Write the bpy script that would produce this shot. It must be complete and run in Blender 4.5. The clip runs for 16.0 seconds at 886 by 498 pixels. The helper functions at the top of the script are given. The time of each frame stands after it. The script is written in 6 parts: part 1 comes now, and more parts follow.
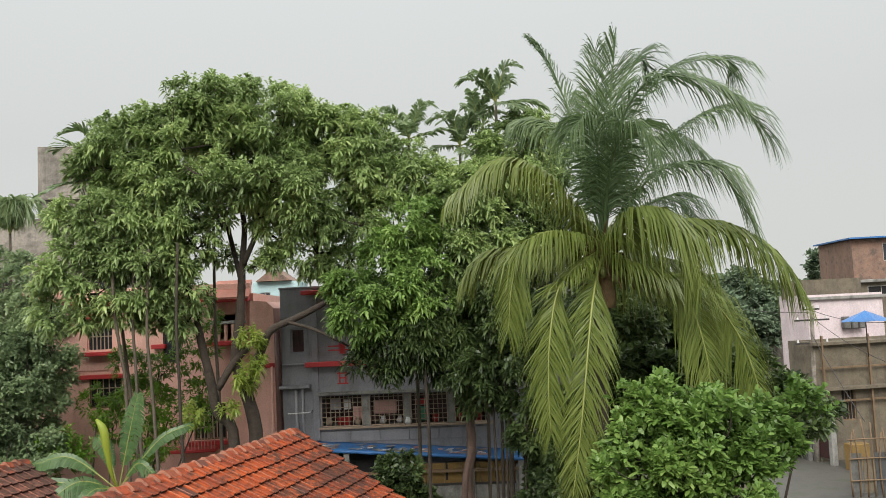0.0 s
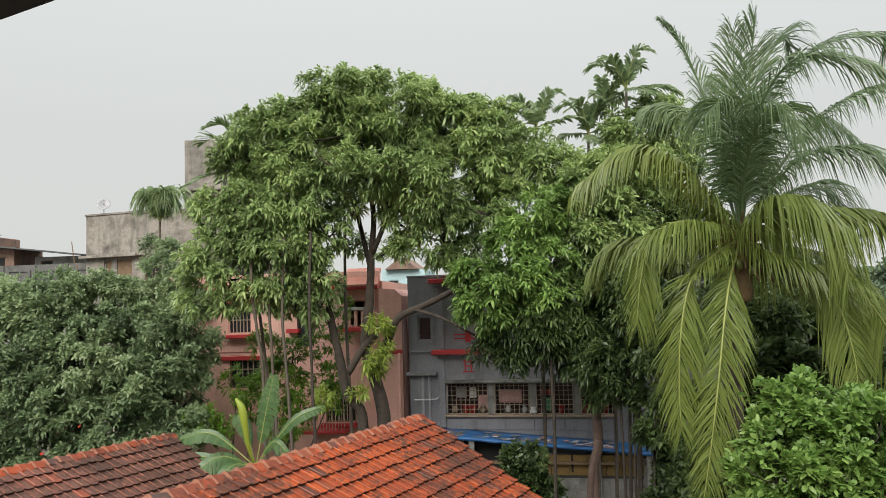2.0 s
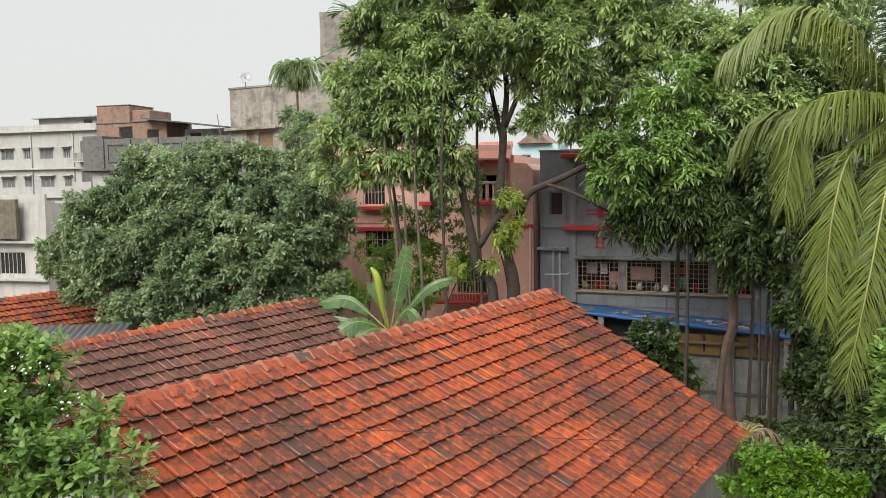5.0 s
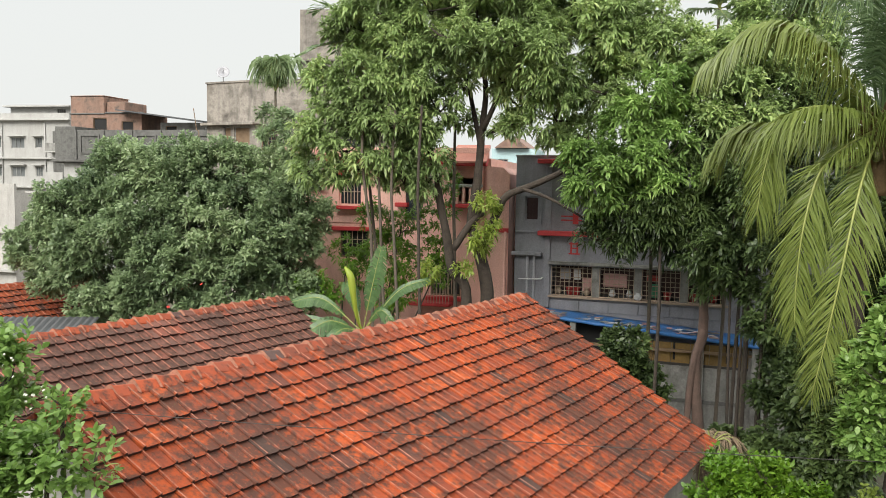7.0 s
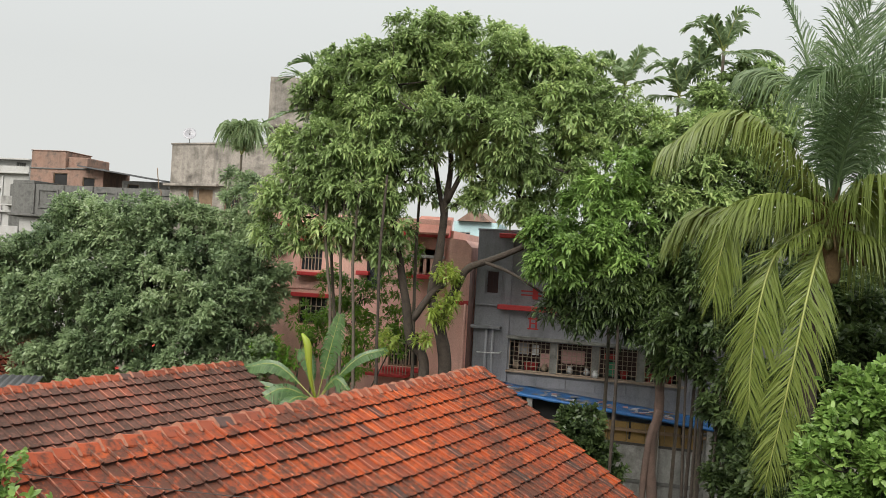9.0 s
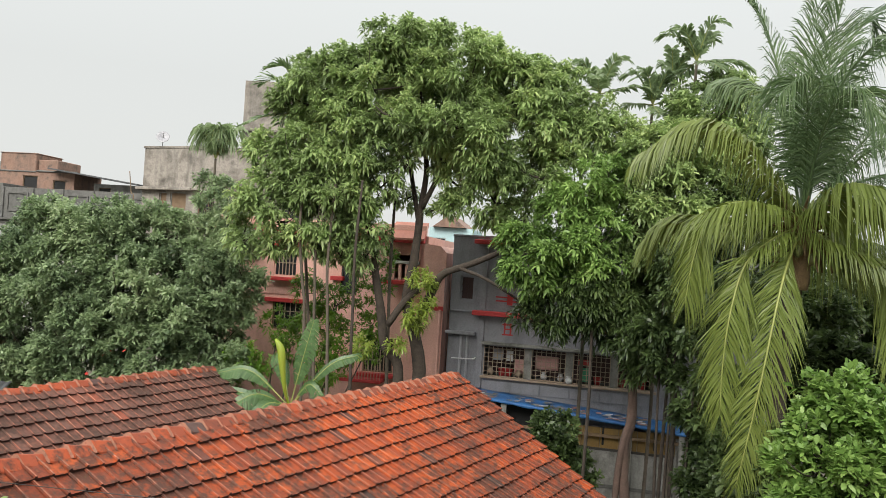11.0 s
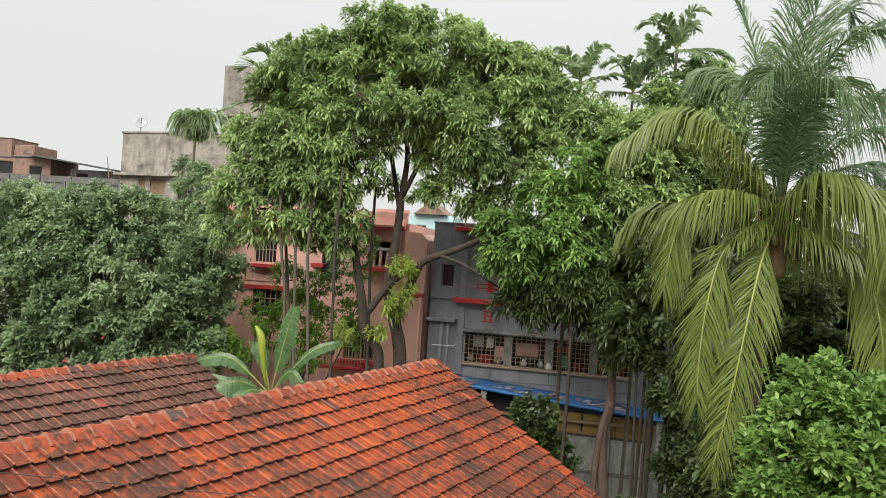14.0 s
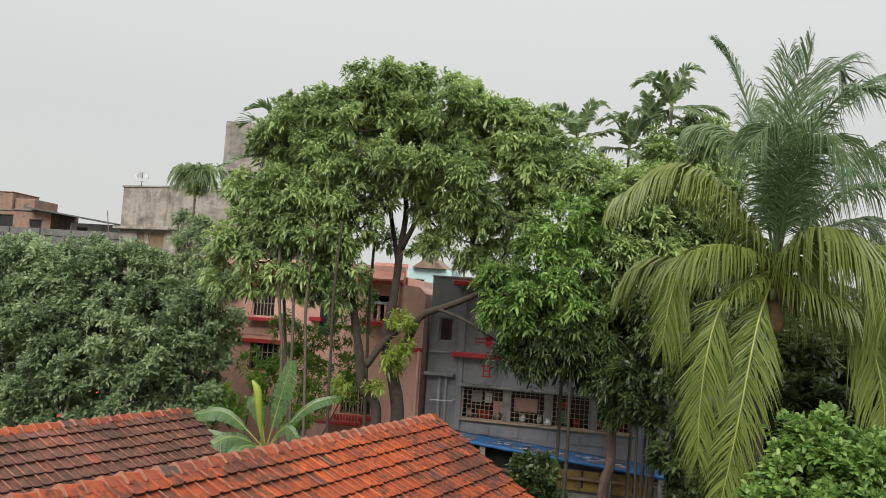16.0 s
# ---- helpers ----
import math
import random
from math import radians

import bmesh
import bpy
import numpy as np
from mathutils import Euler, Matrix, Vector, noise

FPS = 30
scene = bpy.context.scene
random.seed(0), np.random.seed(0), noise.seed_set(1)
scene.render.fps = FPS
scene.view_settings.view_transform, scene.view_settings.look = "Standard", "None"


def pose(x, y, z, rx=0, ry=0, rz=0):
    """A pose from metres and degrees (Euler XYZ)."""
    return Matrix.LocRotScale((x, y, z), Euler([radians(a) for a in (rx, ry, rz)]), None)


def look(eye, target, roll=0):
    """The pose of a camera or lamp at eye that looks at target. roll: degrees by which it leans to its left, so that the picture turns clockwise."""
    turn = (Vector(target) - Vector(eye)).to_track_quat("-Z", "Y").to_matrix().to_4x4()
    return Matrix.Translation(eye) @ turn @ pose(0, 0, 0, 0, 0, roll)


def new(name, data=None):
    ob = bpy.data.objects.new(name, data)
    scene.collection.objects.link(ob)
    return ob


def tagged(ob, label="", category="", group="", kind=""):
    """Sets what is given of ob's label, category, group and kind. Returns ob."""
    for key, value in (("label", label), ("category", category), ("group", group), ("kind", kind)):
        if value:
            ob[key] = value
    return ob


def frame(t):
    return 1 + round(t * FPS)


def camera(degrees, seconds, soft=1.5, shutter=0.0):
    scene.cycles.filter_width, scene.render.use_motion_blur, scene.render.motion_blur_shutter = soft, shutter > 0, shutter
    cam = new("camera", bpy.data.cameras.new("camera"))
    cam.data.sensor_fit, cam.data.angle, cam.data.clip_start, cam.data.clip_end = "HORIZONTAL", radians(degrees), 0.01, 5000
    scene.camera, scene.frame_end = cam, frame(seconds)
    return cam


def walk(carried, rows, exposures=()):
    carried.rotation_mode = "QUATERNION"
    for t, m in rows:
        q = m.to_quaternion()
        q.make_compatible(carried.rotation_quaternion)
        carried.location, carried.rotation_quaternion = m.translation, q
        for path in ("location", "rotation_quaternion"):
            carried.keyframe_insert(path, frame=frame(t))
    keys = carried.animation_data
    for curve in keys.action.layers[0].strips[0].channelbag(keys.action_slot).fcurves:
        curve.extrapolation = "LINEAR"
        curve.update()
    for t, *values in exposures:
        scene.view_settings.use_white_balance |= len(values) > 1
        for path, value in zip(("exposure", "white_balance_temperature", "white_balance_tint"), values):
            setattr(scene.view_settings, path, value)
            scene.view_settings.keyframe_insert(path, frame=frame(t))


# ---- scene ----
cam = camera(57.0, 16.0, soft=0.85)
PATH = [
    (0, (0.007, -0.535, 8.639), (0.101, 1.457, 8.788), -2.7),
    (0.5, (0.042, -0.57, 8.578), (0.081, 1.423, 8.739), -2.6),
    (1, (0.037, -0.538, 8.603), (-0.008, 1.455, 8.763), -2.3),
    (1.5, (0.03, -0.504, 8.66), (-0.128, 1.484, 8.817), -1.9),
    (2, (0.021, -0.482, 8.64), (-0.195, 1.501, 8.775), -1.7),
    (2.5, (-0.011, -0.357, 8.615), (-0.193, 1.633, 8.516), -1.8),
    (3, (0.012, -0.37, 8.625), (-0.347, 1.59, 8.452), -2.2),
    (3.5, (0.003, -0.352, 8.631), (-0.504, 1.576, 8.474), -2.5),
    (4, (0.002, -0.356, 8.628), (-0.515, 1.569, 8.468), -2.4),
    (4.5, (-0.002, -0.359, 8.628), (-0.535, 1.562, 8.464), -1.4),
    (6.8, (-0.007, -0.32, 8.619), (-0.507, 1.61, 8.46), 0.8),
    (7, (-0.012, -0.339, 8.616), (-0.488, 1.597, 8.457), 0.9),
    (7.5, (-0.003, -0.351, 8.62), (-0.47, 1.587, 8.459), 1.4),
    (8, (-0.018, -0.328, 8.612), (-0.477, 1.612, 8.449), 1.7),
    (8.5, (-0.015, -0.334, 8.611), (-0.457, 1.615, 8.54), 2.7),
    (9, (-0.026, -0.325, 8.608), (-0.415, 1.637, 8.626), 3.3),
    (9.2, (-0.027, -0.33, 8.607), (-0.397, 1.635, 8.646), 3.4),
    (11.5, (-0.019, -0.324, 8.601), (-0.343, 1.649, 8.633), 3.6),
    (12, (-0.028, -0.322, 8.599), (-0.342, 1.653, 8.622), 3.6),
    (12.5, (-0.03, -0.301, 8.6), (-0.337, 1.675, 8.618), 3.6),
    (13, (-0.043, -0.336, 8.611), (-0.339, 1.642, 8.625), 3.8),
    (13.5, (-0.031, -0.337, 8.611), (-0.32, 1.642, 8.621), 3.7),
    (14, (-0.012, -0.351, 8.613), (-0.294, 1.629, 8.62), 3.7),
    (14.5, (0.006, -0.377, 8.616), (-0.272, 1.603, 8.631), 3.8),
    (15, (-0.015, -0.39, 8.618), (-0.296, 1.589, 8.688), 3.8),
    (15.5, (-0.013, -0.347, 8.61), (-0.299, 1.629, 8.729), 3.7),
    (16, (-0.005, -0.379, 8.609), (-0.291, 1.595, 8.748), 3.8),
]
EXPOSURES = [(0, 0.0), (2.0, 0.05), (2.5, 0.62), (2.7, 0.62), (3.0, 0.47), (3.3, 0.27), (3.6, 0.18), (4.6, 0.23), (7.0, 0.38), (7.6, 0.45), (8.0, 0.48), (8.6, 0.42), (9.0, 0.14), (11.5, 0.25), (14.5, 0.26), (15.2, 0.08), (16.0, 0.02)]
walk(cam, [(t, look(eye, target, roll)) for t, eye, target, roll in PATH], EXPOSURES)

# ---- light: an overcast sky, several times brighter overhead than at the skyline ----
world = bpy.data.worlds.new("overcast_sky")
scene.world = world
world.use_nodes = True
wn, wl = world.node_tree.nodes, world.node_tree.links
for n in list(wn):
    wn.remove(n)
w_out, w_bg = wn.new("ShaderNodeOutputWorld"), wn.new("ShaderNodeBackground")
w_sky = wn.new("ShaderNodeTexSky")
w_sky.sky_type, w_sky.sun_disc = "NISHITA", False
w_sky.sun_elevation, w_sky.sun_rotation, w_sky.dust_density = radians(42), radians(193), 6.0
w_hs = wn.new("ShaderNodeHueSaturation")
w_hs.inputs["Saturation"].default_value, w_hs.inputs["Value"].default_value = 0.3, 0.07
w_tc, w_sep = wn.new("ShaderNodeTexCoord"), wn.new("ShaderNodeSeparateXYZ")
w_ramp = wn.new("ShaderNodeValToRGB")
for pos, col in ((0.0, (0.738, 0.752, 0.728)), (0.2, (0.716, 0.736, 0.722)), (0.38, (0.795, 0.825, 0.818)), (0.52, (2.5, 2.5, 2.42)), (1.0, (4.3, 4.35, 4.2))):
    el = w_ramp.color_ramp.elements.new(pos)
    el.color = (*col, 1)
w_ramp.color_ramp.elements.remove(w_ramp.color_ramp.elements[0])
w_ramp.color_ramp.elements.remove(w_ramp.color_ramp.elements[len(w_ramp.color_ramp.elements) - 1])
w_mix = wn.new("ShaderNodeMix")
w_mix.data_type, w_mix.inputs[0].default_value = "RGBA", 0.12
wl.new(w_tc.outputs["Generated"], w_sep.inputs[0])
wl.new(w_sep.outputs["Z"], w_ramp.inputs[0])
wl.new(w_sky.outputs[0], w_hs.inputs["Color"])
wl.new(w_ramp.outputs[0], w_mix.inputs[6])
wl.new(w_hs.outputs[0], w_mix.inputs[7])
wl.new(w_mix.outputs[2], w_bg.inputs[0])
wl.new(w_bg.outputs[0], w_out.inputs[0])

sun = new("sun", bpy.data.lights.new("sun", "SUN"))
sun.data.energy, sun.data.angle, sun.data.color = 3.4, radians(40), (1.0, 0.96, 0.9)
sun.matrix_world = look((-8, -25, 32), (0, 10, 0))


# ---- materials ----
def node_mat(name):
    m = bpy.data.materials.new(name)
    m.use_nodes = True
    return m, m.node_tree.nodes, m.node_tree.links, m.node_tree.nodes["Principled BSDF"]


def ramp_node(n, stops):
    r = n.new("ShaderNodeValToRGB")
    while len(r.color_ramp.elements) < len(stops):
        r.color_ramp.elements.new(0.5)
    for e, (p, c) in zip(r.color_ramp.elements, stops):
        e.position, e.color = p, (*c, 1)
    return r


def surface(name, colours, scale=3.0, rough=0.8, fine=40.0, bump=0.3, metal=0.0, streak=0.0, streak_col=(0.05, 0.05, 0.045), dist=0.01):
    """A weathered surface: broad patches through a colour ramp, fine grain, relief, and streaks running down."""
    m, n, l, b = node_mat(name)
    geo = n.new("ShaderNodeNewGeometry")
    n1, n2 = n.new("ShaderNodeTexNoise"), n.new("ShaderNodeTexNoise")
    n1.inputs["Scale"].default_value, n1.inputs["Detail"].default_value, n1.inputs["Roughness"].default_value = scale, 8, 0.65
    n2.inputs["Scale"].default_value, n2.inputs["Detail"].default_value = fine, 4
    l.new(geo.outputs["Position"], n1.inputs["Vector"])
    l.new(geo.outputs["Position"], n2.inputs["Vector"])
    k = len(colours)
    r = ramp_node(n, [(0.3 + 0.4 * i / max(1, k - 1), c) for i, c in enumerate(colours)])
    l.new(n1.outputs["Fac"], r.inputs[0])
    mx = n.new("ShaderNodeMix")
    mx.data_type, mx.blend_type, mx.inputs[0].default_value = "RGBA", "MULTIPLY", 0.5
    g = ramp_node(n, [(0.3, (0.55, 0.55, 0.55)), (0.7, (1, 1, 1))])
    l.new(n2.outputs["Fac"], g.inputs[0])
    l.new(r.outputs[0], mx.inputs[6])
    l.new(g.outputs[0], mx.inputs[7])
    col = mx.outputs[2]
    if streak > 0:
        mp = n.new("ShaderNodeMapping")
        mp.inputs["Scale"].default_value = (1.5, 1.5, 0.25)
        l.new(geo.outputs["Position"], mp.inputs["Vector"])
        ns = n.new("ShaderNodeTexNoise")
        ns.inputs["Scale"].default_value, ns.inputs["Detail"].default_value, ns.inputs["Roughness"].default_value = 1.0, 8, 0.7
        l.new(mp.outputs[0], ns.inputs["Vector"])
        sr = ramp_node(n, [(0.46, (0, 0, 0)), (0.8, (streak, streak, streak))])
        l.new(ns.outputs["Fac"], sr.inputs[0])
        ms = n.new("ShaderNodeMix")
        ms.data_type = "RGBA"
        l.new(sr.outputs[0], ms.inputs[0])
        l.new(col, ms.inputs[6])
        ms.inputs[7].default_value = (*streak_col, 1)
        col = ms.outputs[2]
    l.new(col, b.inputs["Base Color"])
    b.inputs["Roughness"].default_value, b.inputs["Metallic"].default_value = rough, metal
    if bump > 0:
        bp = n.new("ShaderNodeBump")
        bp.inputs["Strength"].default_value, bp.inputs["Distance"].default_value = bump, dist
        l.new(n2.outputs["Fac"], bp.inputs["Height"])
        l.new(bp.outputs[0], b.inputs["Normal"])
    return m


def foliage(name, colours, rough=0.42, through_light=0.4, broad=0.5, island=0.6):
    """Leaves: each leaf its own green, drifting from limb to limb; a share of the light passes through."""
    m, n, l, b = node_mat(name)
    geo, noi = n.new("ShaderNodeNewGeometry"), n.new("ShaderNodeTexNoise")
    noi.inputs["Scale"].default_value, noi.inputs["Detail"].default_value = broad, 3
    l.new(geo.outputs["Position"], noi.inputs["Vector"])
    a = n.new("ShaderNodeMath")
    a.operation = "MULTIPLY_ADD"
    a.inputs[1].default_value = island
    l.new(geo.outputs["Random Per Island"], a.inputs[0])
    s = n.new("ShaderNodeMath")
    s.operation = "MULTIPLY_ADD"
    s.inputs[1].default_value, s.inputs[2].default_value = 1.6, -0.3 - island * 0.5
    l.new(noi.outputs["Fac"], s.inputs[0])
    l.new(s.outputs[0], a.inputs[2])
    k = len(colours)
    r = ramp_node(n, [(i / (k - 1), c) for i, c in enumerate(colours)])
    l.new(a.outputs[0], r.inputs[0])
    l.new(r.outputs[0], b.inputs["Base Color"])
    b.inputs["Roughness"].default_value = rough
    tr, mx = n.new("ShaderNodeBsdfTranslucent"), n.new("ShaderNodeMixShader")
    l.new(r.outputs[0], tr.inputs["Color"])
    mx.inputs[0].default_value = through_light
    l.new(b.outputs[0], mx.inputs[1])
    l.new(tr.outputs[0], mx.inputs[2])
    l.new(mx.outputs[0], n["Material Output"].inputs["Surface"])
    return m


def tile_material(name, stops, grime):
    """Clay roof tiles: each tile its own red, soot-black growth in patches, lichen specks."""
    m, n, l, b = node_mat(name)
    geo, inf = n.new("ShaderNodeNewGeometry"), n.new("ShaderNodeObjectInfo")
    add, fr = n.new("ShaderNodeMath"), n.new("ShaderNodeMath")
    add.operation, fr.operation = "ADD", "FRACT"
    l.new(geo.outputs["Random Per Island"], add.inputs[0])
    l.new(inf.outputs["Random"], add.inputs[1])
    l.new(add.outputs[0], fr.inputs[0])
    r = ramp_node(n, stops)
    l.new(fr.outputs[0], r.inputs[0])
    # coordinates turned into the slope: x along the ridge, y down the slope
    level, turn, stretch = (n.new("ShaderNodeMapping") for _ in range(3))
    level.inputs["Rotation"].default_value = (0, 0, -math.atan2(0.947, 0.321))
    turn.inputs["Rotation"].default_value = (-PITCH, 0, 0)
    stretch.inputs["Scale"].default_value = (1.0, 0.6, 1.0)
    l.new(geo.outputs["Position"], level.inputs["Vector"])
    l.new(level.outputs[0], turn.inputs["Vector"])
    l.new(turn.outputs[0], stretch.inputs["Vector"])
    big, mid, fine, run = (n.new("ShaderNodeTexNoise") for _ in range(4))
    for t, sc, de, src in ((big, 0.6, 5, turn), (mid, 7, 9, turn), (fine, 60, 5, turn), (run, 17, 6, stretch)):
        t.inputs["Scale"].default_value, t.inputs["Detail"].default_value = sc, de
        t.inputs["Roughness"].default_value = 0.68
        l.new(src.outputs[0], t.inputs["Vector"])

    def madd(x, k, y):
        q = n.new("ShaderNodeMath")
        q.operation = "MULTIPLY_ADD"
        q.inputs[1].default_value = k
        l.new(x, q.inputs[0])
        l.new(y, q.inputs[2])
        return q.outputs[0]

    def over(fac, base, col):
        q = n.new("ShaderNodeMix")
        q.data_type = "RGBA"
        l.new(fac, q.inputs[0])
        l.new(base, q.inputs[6])
        q.inputs[7].default_value = (*col, 1)
        return q.outputs[2]

    # soot and wet growth in patches, drawn out down the slope
    soot = madd(fr.outputs[0], -0.12, madd(big.outputs["Fac"], 1.0, madd(run.outputs["Fac"], 0.55, mid.outputs["Fac"])))
    gr = ramp_node(n, [(grime, (0, 0, 0)), (grime + 0.12, (0.88, 0.88, 0.88))])
    half = n.new("ShaderNodeMath")
    half.operation = "MULTIPLY"
    half.inputs[1].default_value = 0.5
    l.new(soot, half.inputs[0])
    l.new(half.outputs[0], gr.inputs[0])
    col = over(gr.outputs[0], r.outputs[0], (0.055, 0.034, 0.027))
    # pale scuffs where the clay is worn bare, and lichen specks
    worn = ramp_node(n, [(0.6, (0, 0, 0)), (0.7, (0.45, 0.45, 0.45))])
    l.new(run.outputs["Fac"], worn.inputs[0])
    col = over(worn.outputs[0], col, (0.38, 0.12, 0.06))
    lich = ramp_node(n, [(0.67, (0, 0, 0)), (0.73, (0.6, 0.6, 0.6))])
    l.new(fine.outputs["Fac"], lich.inputs[0])
    col = over(lich.outputs[0], col, (0.36, 0.31, 0.23))
    moss = ramp_node(n, [(0.66, (0, 0, 0)), (0.74, (0.6, 0.6, 0.6))])
    l.new(mid.outputs["Fac"], moss.inputs[0])
    col = over(moss.outputs[0], col, (0.09, 0.085, 0.04))
    l.new(col, b.inputs["Base Color"])
    b.inputs["Roughness"].default_value = 0.72
    b.inputs["Specular IOR Level"].default_value = 0.16
    bp = n.new("ShaderNodeBump")
    bp.inputs["Strength"].default_value, bp.inputs["Distance"].default_value = 0.6, 0.01
    l.new(madd(run.outputs["Fac"], 0.6, mid.outputs["Fac"]), bp.inputs["Height"])
    l.new(bp.outputs[0], b.inputs["Normal"])
    return m


PITCH = radians(31.1)
TILE_RED = tile_material("clay_tile_red", [(0.0, (0.4, 0.082, 0.024)), (0.35, (0.33, 0.067, 0.021)), (0.7, (0.26, 0.055, 0.022)), (0.93, (0.19, 0.048, 0.026)), (0.96, (0.055, 0.042, 0.037)), (1.0, (0.36, 0.072, 0.022))], 0.54)
TILE_BROWN = tile_material("clay_tile_brown", [(0.0, (0.17, 0.072, 0.05)), (0.5, (0.145, 0.068, 0.052)), (0.93, (0.12, 0.064, 0.05)), (1.0, (0.26, 0.07, 0.04))], 0.535)
# roll crests coloured paler, so wet glints sit in the clay colour
TILE_GLINT = tile_material("pale_roll_glint", [(0.0, (0.46, 0.19, 0.12)), (0.4, (0.36, 0.13, 0.08)), (0.7, (0.27, 0.08, 0.045)), (1.0, (0.4, 0.17, 0.11))], 0.55)
# nose colour holds grime and the shadow line under each course
TILE_NOSE = surface("shaded_sooty_nose", [(0.03, 0.022, 0.02), (0.07, 0.03, 0.022), (0.025, 0.022, 0.02)], 6, 0.8, 60, 0.3)
MORTAR = surface("worn_ridge_end", [(0.3, 0.11, 0.065), (0.36, 0.17, 0.11), (0.14, 0.07, 0.05)], 8, 0.9, 60, 0.3)
TILE_RIDGE = tile_material("clay_ridge_red", [(0.0, (0.36, 0.078, 0.032)), (0.6, (0.29, 0.068, 0.033)), (0.85, (0.2, 0.06, 0.037)), (0.95, (0.08, 0.06, 0.055)), (1.0, (0.42, 0.1, 0.04))], 0.6)
GREY_WALL = surface("grey_paint", [(0.225, 0.225, 0.25), (0.275, 0.275, 0.3), (0.25, 0.25, 0.27)], 1.5, 0.8, 25, 0.2, streak=0.5)
PINK_WALL = surface("salmon_paint", [(0.68, 0.38, 0.3), (0.76, 0.45, 0.37), (0.7, 0.4, 0.33)], 1.2, 0.8, 25, 0.2, streak=0.45, streak_col=(0.2, 0.12, 0.1))
RED_PAINT = surface("red_paint", [(0.5, 0.035, 0.035), (0.42, 0.03, 0.03)], 4, 0.6, 30, 0.15)
CONCRETE = surface("weathered_concrete", [(0.09, 0.078, 0.066), (0.2, 0.178, 0.152), (0.33, 0.298, 0.258), (0.15, 0.134, 0.115)], 0.95, 0.9, 12, 0.4, streak=0.85)
DARK_CONCRETE = surface("dark_concrete", [(0.06, 0.06, 0.055), (0.15, 0.148, 0.138), (0.085, 0.083, 0.076)], 1.3, 0.9, 12, 0.3, streak=0.8)
WHITE_WALL = surface("white_paint", [(0.37, 0.365, 0.345), (0.44, 0.435, 0.415)], 0.8, 0.8, 12, 0.1, streak=0.6, streak_col=(0.2, 0.19, 0.17))
PALE_PINK = surface("pale_pink_paint", [(0.6, 0.5, 0.52), (0.72, 0.62, 0.64)], 0.8, 0.8, 12, 0.1, streak=0.5, streak_col=(0.3, 0.26, 0.26))
BRICK = surface("old_brick", [(0.2, 0.115, 0.085), (0.28, 0.175, 0.13), (0.1, 0.08, 0.068)], 1.8, 0.9, 14, 0.5, streak=0.7)
TAN_WALL = surface("stained_plaster", [(0.119, 0.095, 0.065), (0.178, 0.149, 0.107), (0.083, 0.065, 0.048)], 0.9, 0.9, 15, 0.3, streak=0.8)
YELLOW_WALL = surface("ochre_panel", [(0.191, 0.115, 0.032), (0.255, 0.160, 0.045)], 1.5, 0.8, 20, 0.2, streak=0.7)
OFFWHITE = surface("dirty_whitewash", [(0.2, 0.195, 0.18), (0.31, 0.305, 0.285), (0.12, 0.115, 0.1)], 1.2, 0.9, 18, 0.3, streak=0.8)
# turquoise paled and greyed to include the haze before it
TEAL = surface("hazed_turquoise_paint", [(0.4, 0.58, 0.6), (0.46, 0.62, 0.64)], 0.8, 0.8, 12, 0.1)
ORANGE_ROOF = surface("orange_roof_paint", [(0.42, 0.17, 0.12), (0.5, 0.22, 0.16)], 1.5, 0.8, 20, 0.2)
BLUE_TARP = surface("blue_tarpaulin", [(0.03, 0.13, 0.36), (0.04, 0.18, 0.46)], 2, 0.4, 30, 0.6, dist=0.03)
# near-black that paints the shade of unlit rooms; also the tyre black
UNLIT_BLACK = surface("unlit_and_tyre_black", [(0.012, 0.012, 0.012), (0.02, 0.02, 0.02)], 2, 0.9, 20, 0)
MAROON = surface("maroon_shutter_and_shade", [(0.035, 0.012, 0.012), (0.06, 0.02, 0.02)], 3, 0.6, 30, 0.2)
IRON = surface("painted_iron", [(0.32, 0.24, 0.17), (0.42, 0.33, 0.25)], 6, 0.6, 60, 0.2)
DARK_IRON = surface("dark_iron", [(0.025, 0.022, 0.020), (0.045, 0.040, 0.035)], 6, 0.6, 60, 0.2)
WHITE_PIPE = surface("white_plastic", [(0.55, 0.55, 0.55), (0.66, 0.66, 0.66)], 4, 0.4, 40, 0.05)
GREY_PIPE = surface("grey_plastic", [(0.3, 0.3, 0.32), (0.36, 0.36, 0.38)], 4, 0.4, 40, 0.05)
BROWN_PIPE = surface("brown_pipe", [(0.09, 0.045, 0.035), (0.13, 0.06, 0.05)], 4, 0.5, 40, 0.1)
SHEET = surface("grey_sheet_roof", [(0.055, 0.058, 0.061), (0.088, 0.091, 0.094)], 1.5, 0.6, 20, 0.2, streak=0.4)
EARTH = surface("damp_earth", [(0.05, 0.045, 0.03), (0.09, 0.08, 0.05), (0.04, 0.055, 0.025)], 0.5, 0.9, 12, 0.6, dist=0.03)
ROAD = surface("wet_lane", [(0.054, 0.052, 0.045), (0.090, 0.086, 0.077), (0.059, 0.068, 0.041)], 0.7, 0.6, 20, 0.3)
BARK = surface("mango_bark", [(0.03, 0.022, 0.016), (0.055, 0.042, 0.031), (0.018, 0.015, 0.012)], 3, 0.9, 22, 0.9, dist=0.03)
BARK_PALM = surface("palm_bark", [(0.06, 0.047, 0.034), (0.11, 0.088, 0.066), (0.05, 0.055, 0.034)], 3, 0.9, 26, 0.8, dist=0.02)
BARK_RED = surface("reddish_bark", [(0.075, 0.049, 0.038), (0.128, 0.083, 0.064)], 3, 0.9, 26, 0.8, dist=0.02)
